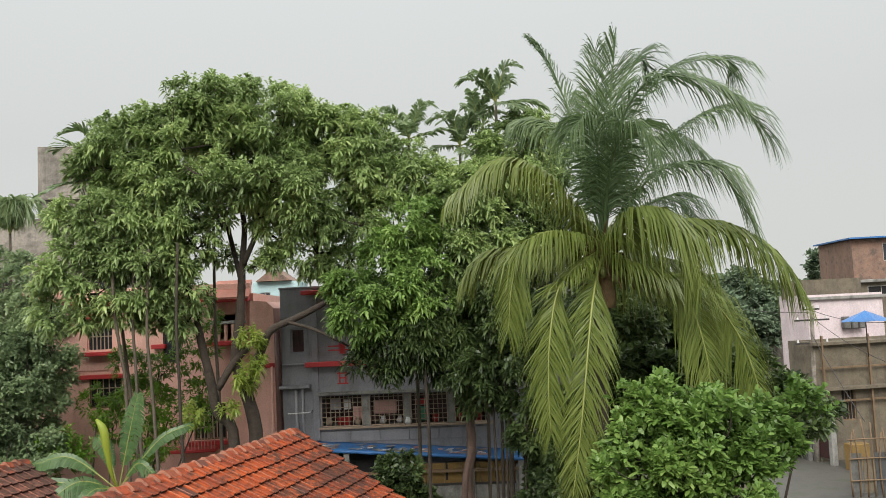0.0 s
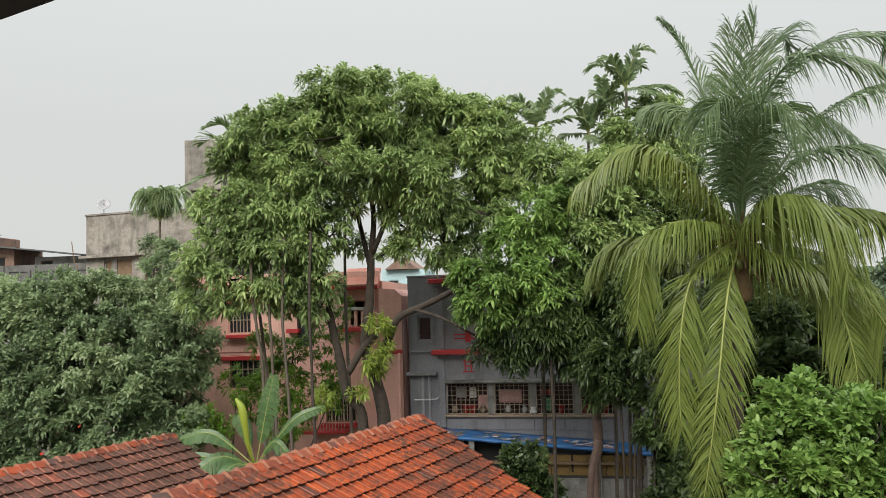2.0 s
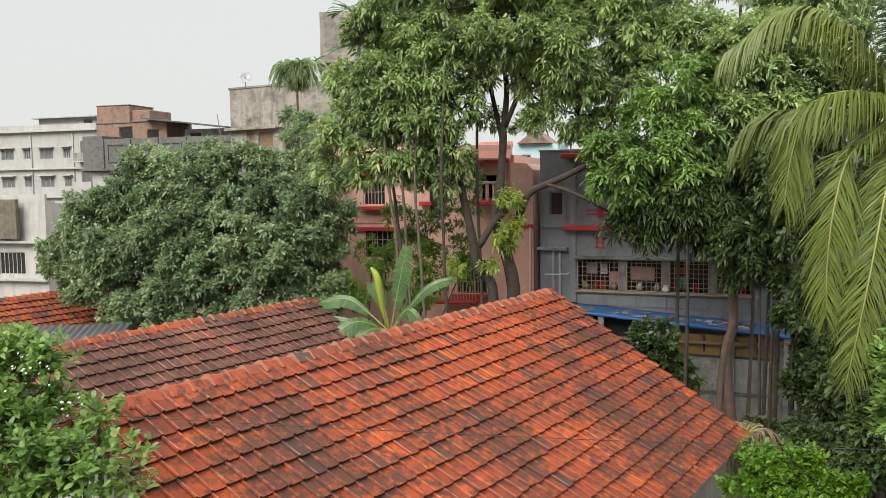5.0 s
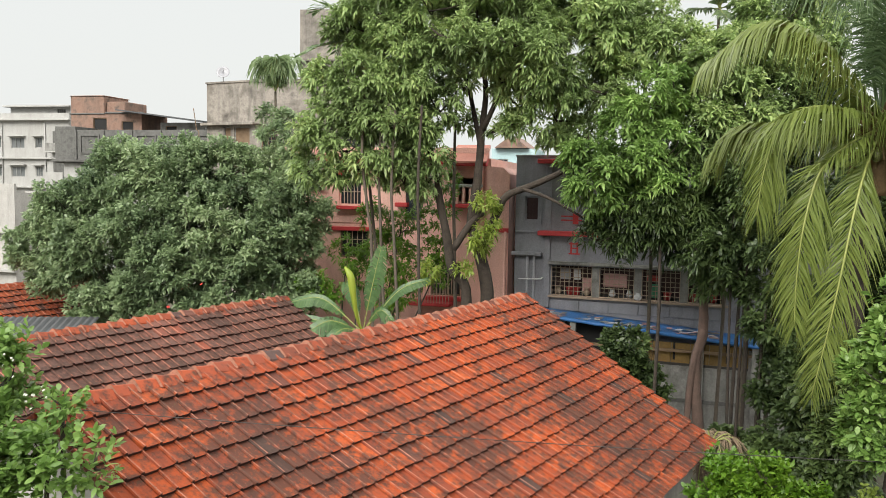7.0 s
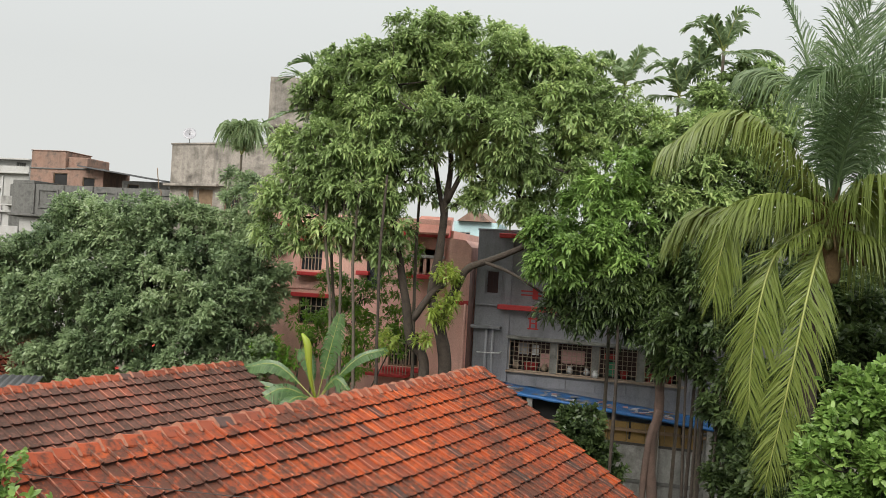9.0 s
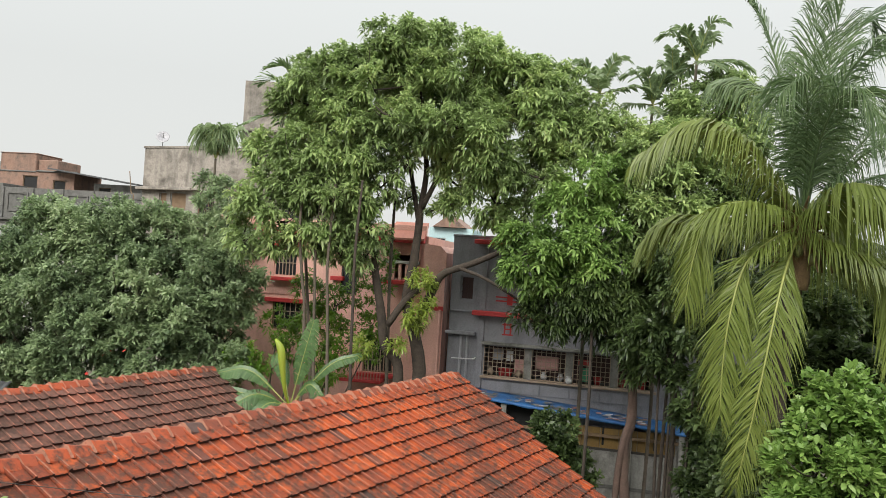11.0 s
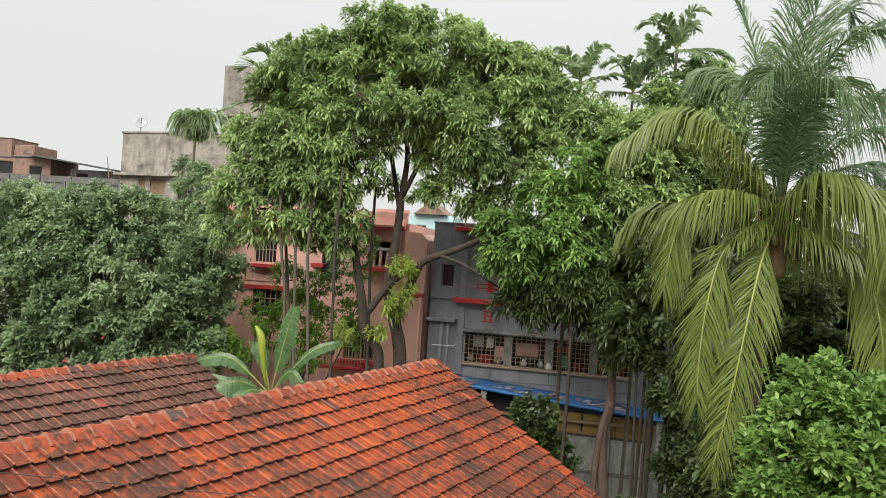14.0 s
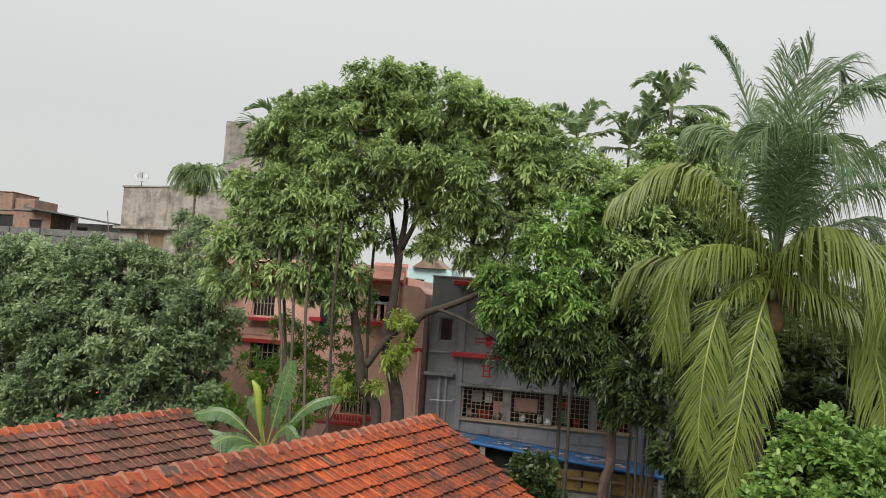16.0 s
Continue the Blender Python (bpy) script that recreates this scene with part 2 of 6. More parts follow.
WOOD = surface("old_wood", [(0.14, 0.09, 0.05), (0.22, 0.15, 0.09)], 3, 0.8, 30, 0.4)
PLASTER = surface("house_plaster", [(0.4, 0.39, 0.36), (0.52, 0.5, 0.47)], 1, 0.9, 18, 0.3, streak=0.5)
FIBRE = surface("coconut_fibre", [(0.09, 0.055, 0.025), (0.17, 0.115, 0.05)], 8, 0.9, 60, 0.6)
NUT = surface("green_coconut", [(0.06, 0.075, 0.022), (0.11, 0.11, 0.035)], 3, 0.5, 30, 0.2)
DRY = surface("dry_fronds", [(0.16, 0.11, 0.07), (0.28, 0.21, 0.14)], 3, 0.9, 30, 0.3)
LEAF_MANGO = foliage("mango_leaf", [(0.1, 0.14, 0.056), (0.21, 0.295, 0.108), (0.34, 0.455, 0.175), (0.5, 0.59, 0.245)], 0.38, 0.45)
# darker copy of the mango greens, with under-canopy shade in the colour
LEAF_MANGO_SHADED = foliage("shaded_mango_leaf", [(0.025, 0.045, 0.018), (0.055, 0.085, 0.03), (0.095, 0.145, 0.045), (0.15, 0.21, 0.065)])
LEAF_BOUGH = foliage("flush_mango_leaf", [(0.095, 0.165, 0.045), (0.185, 0.3, 0.08), (0.285, 0.43, 0.12), (0.4, 0.545, 0.175)], 0.38, 0.45)
LEAF_YOUNG = foliage("young_mango_leaf", [(0.18, 0.25, 0.045), (0.27, 0.35, 0.06), (0.38, 0.43, 0.075)])
# dull greens lightened further so that haze lies in the leaf colour
LEAF_ROUND = foliage("hazed_dull_green_leaf", [(0.11, 0.165, 0.09), (0.2, 0.275, 0.14), (0.29, 0.38, 0.195), (0.4, 0.48, 0.275)], 0.38, 0.45)
LEAF_SHRUB = foliage("light_green_leaf", [(0.09, 0.165, 0.035), (0.14, 0.245, 0.055), (0.2, 0.32, 0.075), (0.28, 0.4, 0.11)])
LEAF_BUSH = foliage("bright_green_leaf", [(0.060, 0.136, 0.013), (0.102, 0.212, 0.017), (0.170, 0.289, 0.025)])
LEAF_PALM = foliage("coconut_leaf", [(0.06, 0.105, 0.045), (0.105, 0.165, 0.068), (0.165, 0.235, 0.095)], 0.35, 0.3)
LEAF_PALM_OLD = foliage("coconut_leaf_pale", [(0.115, 0.155, 0.032), (0.165, 0.215, 0.048), (0.225, 0.275, 0.075)], 0.36, 0.35)
LEAF_ARECA = foliage("areca_leaf", [(0.14, 0.2, 0.095), (0.2, 0.275, 0.13), (0.26, 0.34, 0.165)], 0.36, 0.5)
LEAF_BANANA = foliage("banana_leaf", [(0.065, 0.135, 0.045), (0.105, 0.19, 0.068), (0.155, 0.25, 0.095)], 0.34, 0.4)
LEAF_BANANA_NEW = foliage("new_banana_leaf", [(0.3, 0.38, 0.05), (0.38, 0.46, 0.07)], 0.4, 0.4)
RACHIS = surface("frond_rib", [(0.2, 0.24, 0.06), (0.3, 0.32, 0.09)], 4, 0.5, 40, 0.1)
FLOWER = surface("white_petal", [(0.480, 0.496, 0.400), (0.600, 0.608, 0.528)], 8, 0.6, 40, 0)
RED_FLOWER = surface("red_petal", [(0.5, 0.04, 0.03), (0.6, 0.06, 0.04)], 8, 0.6, 40, 0)


def glass_dark():
    m, n, l, b = node_mat("window_glass")
    b.inputs["Base Color"].default_value = (0.03, 0.035, 0.04, 1)
    b.inputs["Roughness"].default_value = 0.12
    return m


GLASS = glass_dark()
GLASS_GREY = surface("dusty_grey_glass", [(0.11, 0.12, 0.12), (0.17, 0.18, 0.18)], 0.7, 0.3, 20, 0)


# ---- building helpers ----
def put_mesh(name, me, mat, parent=None, label="", smooth=False):
    ob = new(name, me)
    if mat is not None and not me.materials:
        me.materials.append(mat)
    if smooth:
        me.shade_smooth()
    if parent is not None:
        ob.parent = parent
    if label:
        tagged(ob, label)
    return ob


def part(name, bm, mat, parent=None, label="", smooth=False):
    me = bpy.data.meshes.new(name)
    bm.normal_update()
    bm.to_mesh(me)
    bm.free()
    return put_mesh(name, me, mat, parent, label, smooth)


def from_arrays(name, verts, faces, mat, parent=None, label="", smooth=False):
    me = bpy.data.meshes.new(name)
    me.from_pydata([tuple(v) for v in verts], [], [tuple(int(i) for i in f) for f in faces])
    me.update()
    return put_mesh(name, me, mat, parent, label, smooth)


def empty(name, m, label, category, group="", kind=""):
    ob = new(name)
    ob.empty_display_size = 0.2
    ob.matrix_world = m
    return tagged(ob, label, category, group, kind)


def box(bm, x0, x1, y0, y1, z0, z1, bevel=0.0):
    m = Matrix.Translation(((x0 + x1) / 2, (y0 + y1) / 2, (z0 + z1) / 2)) @ Matrix.Diagonal((x1 - x0, y1 - y0, z1 - z0, 1))
    r = bmesh.ops.create_cube(bm, size=1.0, matrix=m)
    if bevel > 0:
        es = {e for v in r["verts"] for e in v.link_edges}
        bmesh.ops.bevel(bm, geom=list(es), offset=bevel, segments=1, affect="EDGES")
    return bm


def boxed(*spec, bevel=0.0):
    return box(bmesh.new(), *spec, bevel=bevel)


def tube_arrays(points, radii, sides=8, jitter=0.0, rng=None):
    """Rings round a bent line, tapered; returns vertices and faces."""
    pts = [Vector(p) for p in points]
    vs, fs = [], []
    side = None
    for i, p in enumerate(pts):
        d = (pts[min(i + 1, len(pts) - 1)] - pts[max(i - 1, 0)]).normalized()
        if side is None:
            side = d.orthogonal().normalized()
        side = (side - d * side.dot(d)).normalized()
        up = d.cross(side)
        for k in range(sides):
            a = 2 * math.pi * k / sides
            r = radii[i] * (1 + (jitter * (rng.random() - 0.5) if rng else 0))
            vs.append(p + side * (r * math.cos(a)) + up * (r * math.sin(a)))
    for i in range(len(pts) - 1):
        for k in range(sides):
            a, b = i * sides + k, i * sides + (k + 1) % sides
            fs.append((a, b, b + sides, a + sides))
    fs.append(tuple(range(sides))[::-1])
    fs.append(tuple(range((len(pts) - 1) * sides, len(pts) * sides)))
    return vs, fs


def smooth_line(points, steps=6):
    """A soft curve through the points (Catmull-Rom)."""
    p = [Vector(q) for q in points]
    p = [p[0] * 2 - p[1]] + p + [p[-1] * 2 - p[-2]]
    out = []
    for i in range(1, len(p) - 2):
        for k in range(steps):
            t = k / steps
            out.append(0.5 * (2 * p[i] + (p[i + 1] - p[i - 1]) * t + (2 * p[i - 1] - 5 * p[i] + 4 * p[i + 1] - p[i + 2]) * t * t + (3 * p[i] - p[i - 1] - 3 * p[i + 1] + p[i + 2]) * t ** 3))
    out.append(p[-2])
    return out


def tube(name, points, r0, r1, mat, parent=None, sides=8, steps=5, label="", jitter=0.0):
    line = smooth_line(points, steps)
    k = len(line) - 1
    rng = random.Random(len(name) * 31 + k)
    vs, fs = tube_arrays(line, [r0 + (r1 - r0) * i / k for i in range(k + 1)], sides, jitter, rng)
    return from_arrays(name, vs, fs, mat, parent, label, smooth=True)


# ---- ground ----
def ground():
    bm = bmesh.new()
    bmesh.ops.create_grid(bm, x_segments=60, y_segments=60, size=700)
    for v in bm.verts:
        if v.co.length < 200:
            v.co.z = 0.05 * noise.noise(v.co * 0.15)
    g = part("ground", bm, EARTH)
    g.location = (0, 300, -0.06)
    tagged(g, "damp brown earth with weeds among the houses", "ground", kind="structure")


ground()

# ---- houses with clay tile roofs ----
U = Vector((0.321, 0.947, 0)).normalized()
W = Vector((U.y, -U.x, 0))
COURSE, COLUMN = 0.32, 0.222


def roof_pose(corner):
    """Local x runs along the ridge, local -y down the slope, local z out of the roof."""
    down = W * math.cos(PITCH) - Vector((0, 0, math.sin(PITCH)))
    m = Matrix((U, -down, U.cross(-down))).transposed().to_4x4()
    m.translation = corner
    return m


def tile_arrays():
    """An interlocking clay tile: two shallow pans, a roll along one side, a thick nose."""
    prof = [(0.0, 0.026), (0.012, 0.042), (0.032, 0.042), (0.044, 0.01), (0.085, 0.006), (0.112, 0.01), (0.14, 0.006), (0.19, 0.007), (0.222, 0.012)]
    k = len(prof)
    vs = [(x, -0.37, z + 0.058) for x, z in prof] + [(x, 0.0, z) for x, z in prof] + [(x, -0.36, z + 0.004) for x, z in prof]
    vs += [(0.0, -0.36, 0.004), (0.0, 0.0, -0.01)]
    fs = [(i, i + 1, k + i + 1, k + i) for i in range(k - 1)] + [(0, k, 3 * k + 1, 3 * k)]
    fs += [(i + 1, i, 2 * k + i, 2 * k + i + 1) for i in range(k - 1)]
    return vs, fs


def tile_mesh(mat):
    vs, fs = tile_arrays()
    me = bpy.data.meshes.new("roof_tile")
    me.from_pydata(vs, [], fs)
    me.materials.append(mat)
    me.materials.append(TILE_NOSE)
    me.materials.append(TILE_GLINT)
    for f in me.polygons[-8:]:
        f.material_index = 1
    me.polygons[1].material_index = 2
    return me


def ridge_arrays():
    """An angular ridge tile, 0.36 long: two flat cheeks, a blunt crest and a thick raised end."""
    prof = [(-0.165, -0.098), (-0.16, -0.072), (-0.03, 0.03), (0.03, 0.03), (0.16, -0.072), (0.165, -0.098)]
    vs, fs, k = [], [], 6
    for x, s, up in ((0.0, 1.06, 0.03), (0.03, 1.06, 0.03), (0.036, 1.0, 0.016), (0.36, 0.94, 0.0)):
        vs += [(x, y * s, z + up) for y, z in prof]
    for r in range(3):
        for i in range(k - 1):
            fs.append((r * k + i, r * k + i + 1, (r + 1) * k + i + 1, (r + 1) * k + i))
    fs.append(tuple(range(k))[::-1])
    return vs, fs


def tiled_house(label, corner, length, courses, mat, singles, seed, gable_mat=PLASTER):
    rng = random.Random(seed)
    house = empty("tiled_house", Matrix.Translation((corner[0], corner[1], 0)), label, "house")
    inv = house.matrix_world.inverted()
    m = inv @ roof_pose(corner)
    roof = new("roof")
    roof.parent = house
    bm = boxed(-length + 0.05, -0.05, -courses * COURSE + 0.03, 0, -0.06, -0.015)
    deck = part("roof_deck", bm, WOOD, house)
    deck.matrix_local = m
    rest_v, rest_f = [], []
    tm = tile_mesh(mat)
    tv, tf = tile_arrays()
    cols = int(length / COLUMN)
    made = 0
    order = [(r, c) for r in range(courses) for c in range(cols)]
    for r, c in order:
        near = singles(r, c, cols)
        jit = pose(-(c + 1) * COLUMN + rng.uniform(-0.006, 0.006), -r * COURSE + rng.uniform(-0.012, 0.012), rng.uniform(0.0, 0.007), rng.uniform(-1.2, 1.2), rng.uniform(-1.0, 1.0), rng.uniform(-1.1, 1.1))
        if near and made < 300:
            ob = new("roof_tile", tm)
            ob.parent = roof
            ob.matrix_local = m @ jit
            made += 1
        else:
            o = len(rest_v)
            rest_v += [m @ jit @ Vector(v) for v in tv]
            rest_f += [tuple(i + o for i in f) for f in tf]
    rest = from_arrays("roof_tiles", rest_v, rest_f, mat, roof)
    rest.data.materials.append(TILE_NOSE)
    rest.data.materials.append(TILE_GLINT)
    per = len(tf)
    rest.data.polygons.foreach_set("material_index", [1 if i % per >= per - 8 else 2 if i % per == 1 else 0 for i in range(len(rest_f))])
    tagged(rest, kind="stuff")
    # ridge tiles
    rv, rf = ridge_arrays()
    rme = bpy.data.meshes.new("ridge_tile")
    rme.from_pydata(rv, [], rf)
    rme.materials.append(TILE_RIDGE)
    rme.materials.append(MORTAR)
    for f in rme.polygons:
        f.material_index = 1 if f.index == 15 else 0
    flat = Matrix((U, Vector((-U.y, U.x, 0)), Vector((0, 0, 1)))).transposed().to_4x4()
    flat.translation = corner
    for i in range(int(length / 0.31)):
        ob = new("ridge_tile", rme)
        ob.parent = roof
        ob.matrix_local = inv @ flat @ pose(-(i + 1) * 0.31 + rng.uniform(-0.01, 0.01), rng.uniform(-0.012, 0.012), 0.03 + rng.uniform(-0.006, 0.01), rng.uniform(-4, 4), rng.uniform(2.5, 6), rng.uniform(-4, 4))
    # far slope, walls and gables
    run, drop = courses * COURSE * math.cos(PITCH), courses * COURSE * math.sin(PITCH)
    bm = bmesh.new()
    a = [Vector((-length, 0, -0.03)), Vector((0, 0, -0.03)), Vector((0, run, -0.03 - drop)), Vector((-length, run, -0.03 - drop))]
    top = [bm.verts.new(v) for v in a]
    low = [bm.verts.new(v - Vector((0, 0, 0.06))) for v in a]
    bm.faces.new(top)
    bm.faces.new(low[::-1])
    for i in range(4):
        bm.faces.new((top[i], low[i], low[(i + 1) % 4], top[(i + 1) % 4]))
    ob = part("far_slope", bm, mat, roof)
    ob.matrix_local = inv @ flat
    bm = bmesh.new()
    prof = [(-run + 0.35, -corner[2]), (-run + 0.35, 0.1 - drop), (0, -0.13), (run - 0.35, 0.1 - drop), (run - 0.35, -corner[2])]
    ends = []
    for x in (-length + 0.25, -0.25):
        ends.append([bm.verts.new((x, y, z)) for y, z in prof])
    bm.faces.new(ends[0])
    bm.faces.new(ends[1][::-1])
    for i in range(4):
        bm.faces.new((ends[0][i], ends[1][i], ends[1][i + 1], ends[0][i + 1]))
    ob = part("wall", bm, gable_mat, house)
    ob.matrix_local = inv @ flat
    # purlin ends and a verge board under the tiles
    for k in range(4):
        bm = boxed(-0.3, 0.02, -0.04, 0.04, -0.16, -0.065)
        ob = part("purlin", bm, WOOD, house)
        ob.matrix_local = m @ pose(0, -0.3 - k * (courses * COURSE - 0.5) / 3, 0)
    return house


tiled_house("low house with a red clay tile roof, weathered and mossy", (-2.61, 18.25, 6.09), 11.8, 16, TILE_RED, lambda r, c, n: c > n * 0.52 and r < 12, 3)
tiled_house("low house with a brown clay tile roof behind", (-9.06, 19.28, 5.58), 9.6, 12, TILE_BROWN, lambda r, c, n: False, 5)


# ---- walls with openings ----
def wall_with_holes(bm, x0, x1, z0, z1, y0, y1, holes):
    """One solid wall in the x-z plane, y0 to y1 thick, with rectangular openings cut through it."""
    xs = sorted({x0, x1, *(h[0] for h in holes), *(h[1] for h in holes)})
    zs = sorted({z0, z1, *(h[2] for h in holes), *(h[3] for h in holes)})
    cell, vert = {}, {}
    for i, (a, b) in enumerate(zip(xs, xs[1:])):
        for j, (c, d) in enumerate(zip(zs, zs[1:])):
            cell[i, j] = not any(h[0] <= (a + b) / 2 <= h[1] and h[2] <= (c + d) / 2 <= h[3] for h in holes)

    def v(i, j, k):
        if (i, j, k) not in vert:
            vert[i, j, k] = bm.verts.new((xs[i], (y0, y1)[k], zs[j]))
        return vert[i, j, k]

    for (i, j), solid in cell.items():
        if not solid:
            continue
        bm.faces.new((v(i, j, 0), v(i + 1, j, 0), v(i + 1, j + 1, 0), v(i, j + 1, 0)))
        bm.faces.new((v(i, j + 1, 1), v(i + 1, j + 1, 1), v(i + 1, j, 1), v(i, j, 1)))
        if not cell.get((i - 1, j)):
            bm.faces.new((v(i, j, 1), v(i, j, 0), v(i, j + 1, 0), v(i, j + 1, 1)))
        if not cell.get((i + 1, j)):
            bm.faces.new((v(i + 1, j, 0), v(i + 1, j, 1), v(i + 1, j + 1, 1), v(i + 1, j + 1, 0)))
        if not cell.get((i, j - 1)):
            bm.faces.new((v(i, j, 1), v(i + 1, j, 1), v(i + 1, j, 0), v(i, j, 0)))
        if not cell.get((i, j + 1)):
            bm.faces.new((v(i, j + 1, 0), v(i + 1, j + 1, 0), v(i + 1, j + 1, 1), v(i, j + 1, 1)))
    return bm


def window(parent, x0, x1, z0, z1, y, frame_mat, pane_mat, bars=0, rails=0, bar_mat=None, sill=None):
    """A window set in an opening: frame, a pane behind it, upright bars and cross rails, and a sill."""
    f = 0.06
    bm = bmesh.new()
    box(bm, x0, x0 + f, y - 0.04, y + 0.06, z0, z1)
    box(bm, x1 - f, x1, y - 0.04, y + 0.06, z0, z1)
    box(bm, x0 + f, x1 - f, y - 0.04, y + 0.06, z0, z0 + f)
    box(bm, x0 + f, x1 - f, y - 0.04, y + 0.06, z1 - f, z1)
    win = part("window", bm, frame_mat, parent)
    part("pane", boxed(x0 + f, x1 - f, y + 0.02, y + 0.04, z0 + f, z1 - f), pane_mat, win)
    for i in range(bars):
        x = x0 + f + (x1 - x0 - 2 * f) * (i + 1) / (bars + 1)
        part("bar", boxed(x - 0.018, x + 0.018, y - 0.035, y - 0.005, z0 + f, z1 - f), bar_mat or frame_mat, win)
    for i in range(rails):
        z = z0 + f + (z1 - z0 - 2 * f) * (i + 1) / (rails + 1)
        part("rail", boxed(x0 + f, x1 - f, y - 0.045, y - 0.036, z - 0.018, z + 0.018), bar_mat or frame_mat, win)
    if sill:
        part("sill", boxed(x0 - 0.15, x1 + 0.15, y - 0.45, y - 0.1, z0 - 0.16, z0 - 0.02, bevel=0.015), sill, win)
    return win


def shell(parent, x0, x1, z0, z1, y0, y1, mat, holes=(), name="wall"):
    """Four walls, the front one with openings, and a dark floor slab inside the openings."""
    t = 0.22
    part("front_wall", wall_with_holes(bmesh.new(), x0, x1, z0, z1, y0, y0 + t, holes), mat, parent)
    part("side_wall", boxed(x0, x0 + t, y0 + t, y1, z0, z1), mat, parent)
    part("side_wall", boxed(x1 - t, x1, y0 + t, y1, z0, z1), mat, parent)
    part("back_wall", boxed(x0 + t, x1 - t, y1 - t, y1, z0, z1), mat, parent)
    part("roof", boxed(x0 + t, x1 - t, y0 + t, y1 - t, z1 - 0.35, z1 - 0.2), DARK_CONCRETE, parent)


# ---- the grey house ----
def grey_house():
    h = empty("grey_house", pose(-4.6, 29.4, 0, 0, 0, -6), "grey painted house with red ledges and a barred balcony", "house")
    holes = [(0.35, 0.88, 7.32, 8.22), (1.4, 7.4, 4.66, 5.74)]
    shell(h, 0, 12.5, 0, 9.65, 0, 9, GREY_WALL, holes)
    window(h, 0.35, 0.88, 7.32, 8.22, 0.08, GREY_WALL, MAROON, 1, 2, MAROON)
    part("window_surround", wall_with_holes(bmesh.new(), 0.25, 0.98, 7.2, 8.32, -0.03, -0.002, [(0.35, 0.88, 7.32, 8.22)]), GREY_WALL, h)
    part("pilaster", boxed(1.12, 1.34, -0.09, -0.002, 4.2, 9.3, bevel=0.012), GREY_WALL, h)
    part("ledge", boxed(0.02, 1.0, -0.1, -0.002, 6.9, 6.96, bevel=0.01), GREY_WALL, h)
    part("red_ledge", boxed(0.95, 3.3, -0.5, -0.092, 6.83, 7.0, bevel=0.02), RED_PAINT, h, "red painted sunshade ledge")
    part("red_ledge", boxed(0.9, 2.7, -0.55, -0.002, 9.4, 9.56, bevel=0.02), RED_PAINT, h, "red painted roof ledge")
    part("balcony_ledge", boxed(1.3, 8.6, -0.28, -0.002, 5.8, 5.9, bevel=0.01), OFFWHITE, h, "pale ledge over the balcony")
    part("balcony_sill", boxed(1.3, 7.5, -0.16, 0.2, 4.58, 4.655, bevel=0.01), IRON, h)
    for i in range(9):
        s = 1.4 + 1.05 * i
        part("panel", boxed(s, s + 1.02, -0.045, -0.002, 4.12, 4.5, bevel=0.008), GREY_WALL, h)
    # red bars that stand for the painted emblem
    for s0, s1, z0, z1 in ((1.7, 2.75, 7.5, 7.55), (1.7, 2.75, 7.36, 7.41), (2.12, 2.32, 7.25, 7.65), (2.0, 2.4, 6.52, 6.57), (2.06, 2.12, 6.2, 6.6), (2.28, 2.34, 6.2, 6.6), (2.0, 2.4, 6.16, 6.21), (2.1, 2.3, 6.36, 6.41), (5.4, 5.75, 6.3, 6.35), (5.45, 5.7, 6.5, 6.55)):
        part("painted_bar", boxed(s0, s1, -0.012, -0.003, z0, z1), RED_PAINT, h)
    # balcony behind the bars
    # dark maroon sheet puts the dim balcony interior into colour
    part("balcony_shade_back", boxed(1.3, 7.5, 1.3, 1.4, 4.3, 6.0), MAROON, h)
    part("balcony_floor", boxed(1.3, 7.5, 0.23, 1.3, 4.4, 4.62), DARK_CONCRETE, h)
    for a, b in ((2.86, 3.14), (4.34, 4.62), (5.9, 6.18)):
        part("balcony_post", boxed(a, b, 0.02, 0.3, 4.66, 5.74, bevel=0.01), OFFWHITE, h)
    for a, b in ((1.4, 2.86), (3.14, 4.34), (4.62, 5.9), (6.18, 7.4)):
        g = part("balcony_grille", boxed(a, b, -0.02, 0.0, 4.66, 4.69), IRON, h, "rusty cream iron grille")
        k = int((b - a) / 0.15)
        for i in range(k + 1):
            x = a + (b - a) * i / k
            part("bar", boxed(x - 0.011, x + 0.011, -0.02, -0.002, 4.69, 5.74), IRON, g)
        for i in range(6):
            z = 4.84 + i * 0.165
            part("cross_bar", boxed(a, b, -0.032, -0.021, z - 0.01, z + 0.01), IRON, g)
    # drain pipes
    for x, z0, z1, r, m in ((-0.12, 0.0, 8.4, 0.1, BROWN_PIPE), (-0.34, 0.0, 6.9, 0.045, PINK_WALL), (0.52, 0.3, 6.1, 0.055, GREY_PIPE), (0.76, 0.3, 6.1, 0.045, GREY_PIPE)):
        tube("drain_pipe", [(x, -0.12, z0), (x, -0.12, (z0 + z1) / 2), (x, -0.12, z1)], r, r, m, h, 10, 2)
    part("pipe_ledge", boxed(-0.05, 1.05, -0.3, -0.002, 6.08, 6.2, bevel=0.015), GREY_WALL, h)
    tube("water_pipe", [(0.25, -0.35, 5.22), (0.7, -0.36, 5.23), (1.06, -0.35, 5.25), (1.08, -0.2, 5.27), (1.08, -0.02, 5.27)], 0.022, 0.022, WHITE_PIPE, h, 8, 3)
    part("parapet_cap", boxed(-0.03, 12.53, -0.03, 0.25, 9.652, 9.72, bevel=0.01), GREY_WALL, h)
    return h


house_grey = grey_house()
HG = house_grey.matrix_world


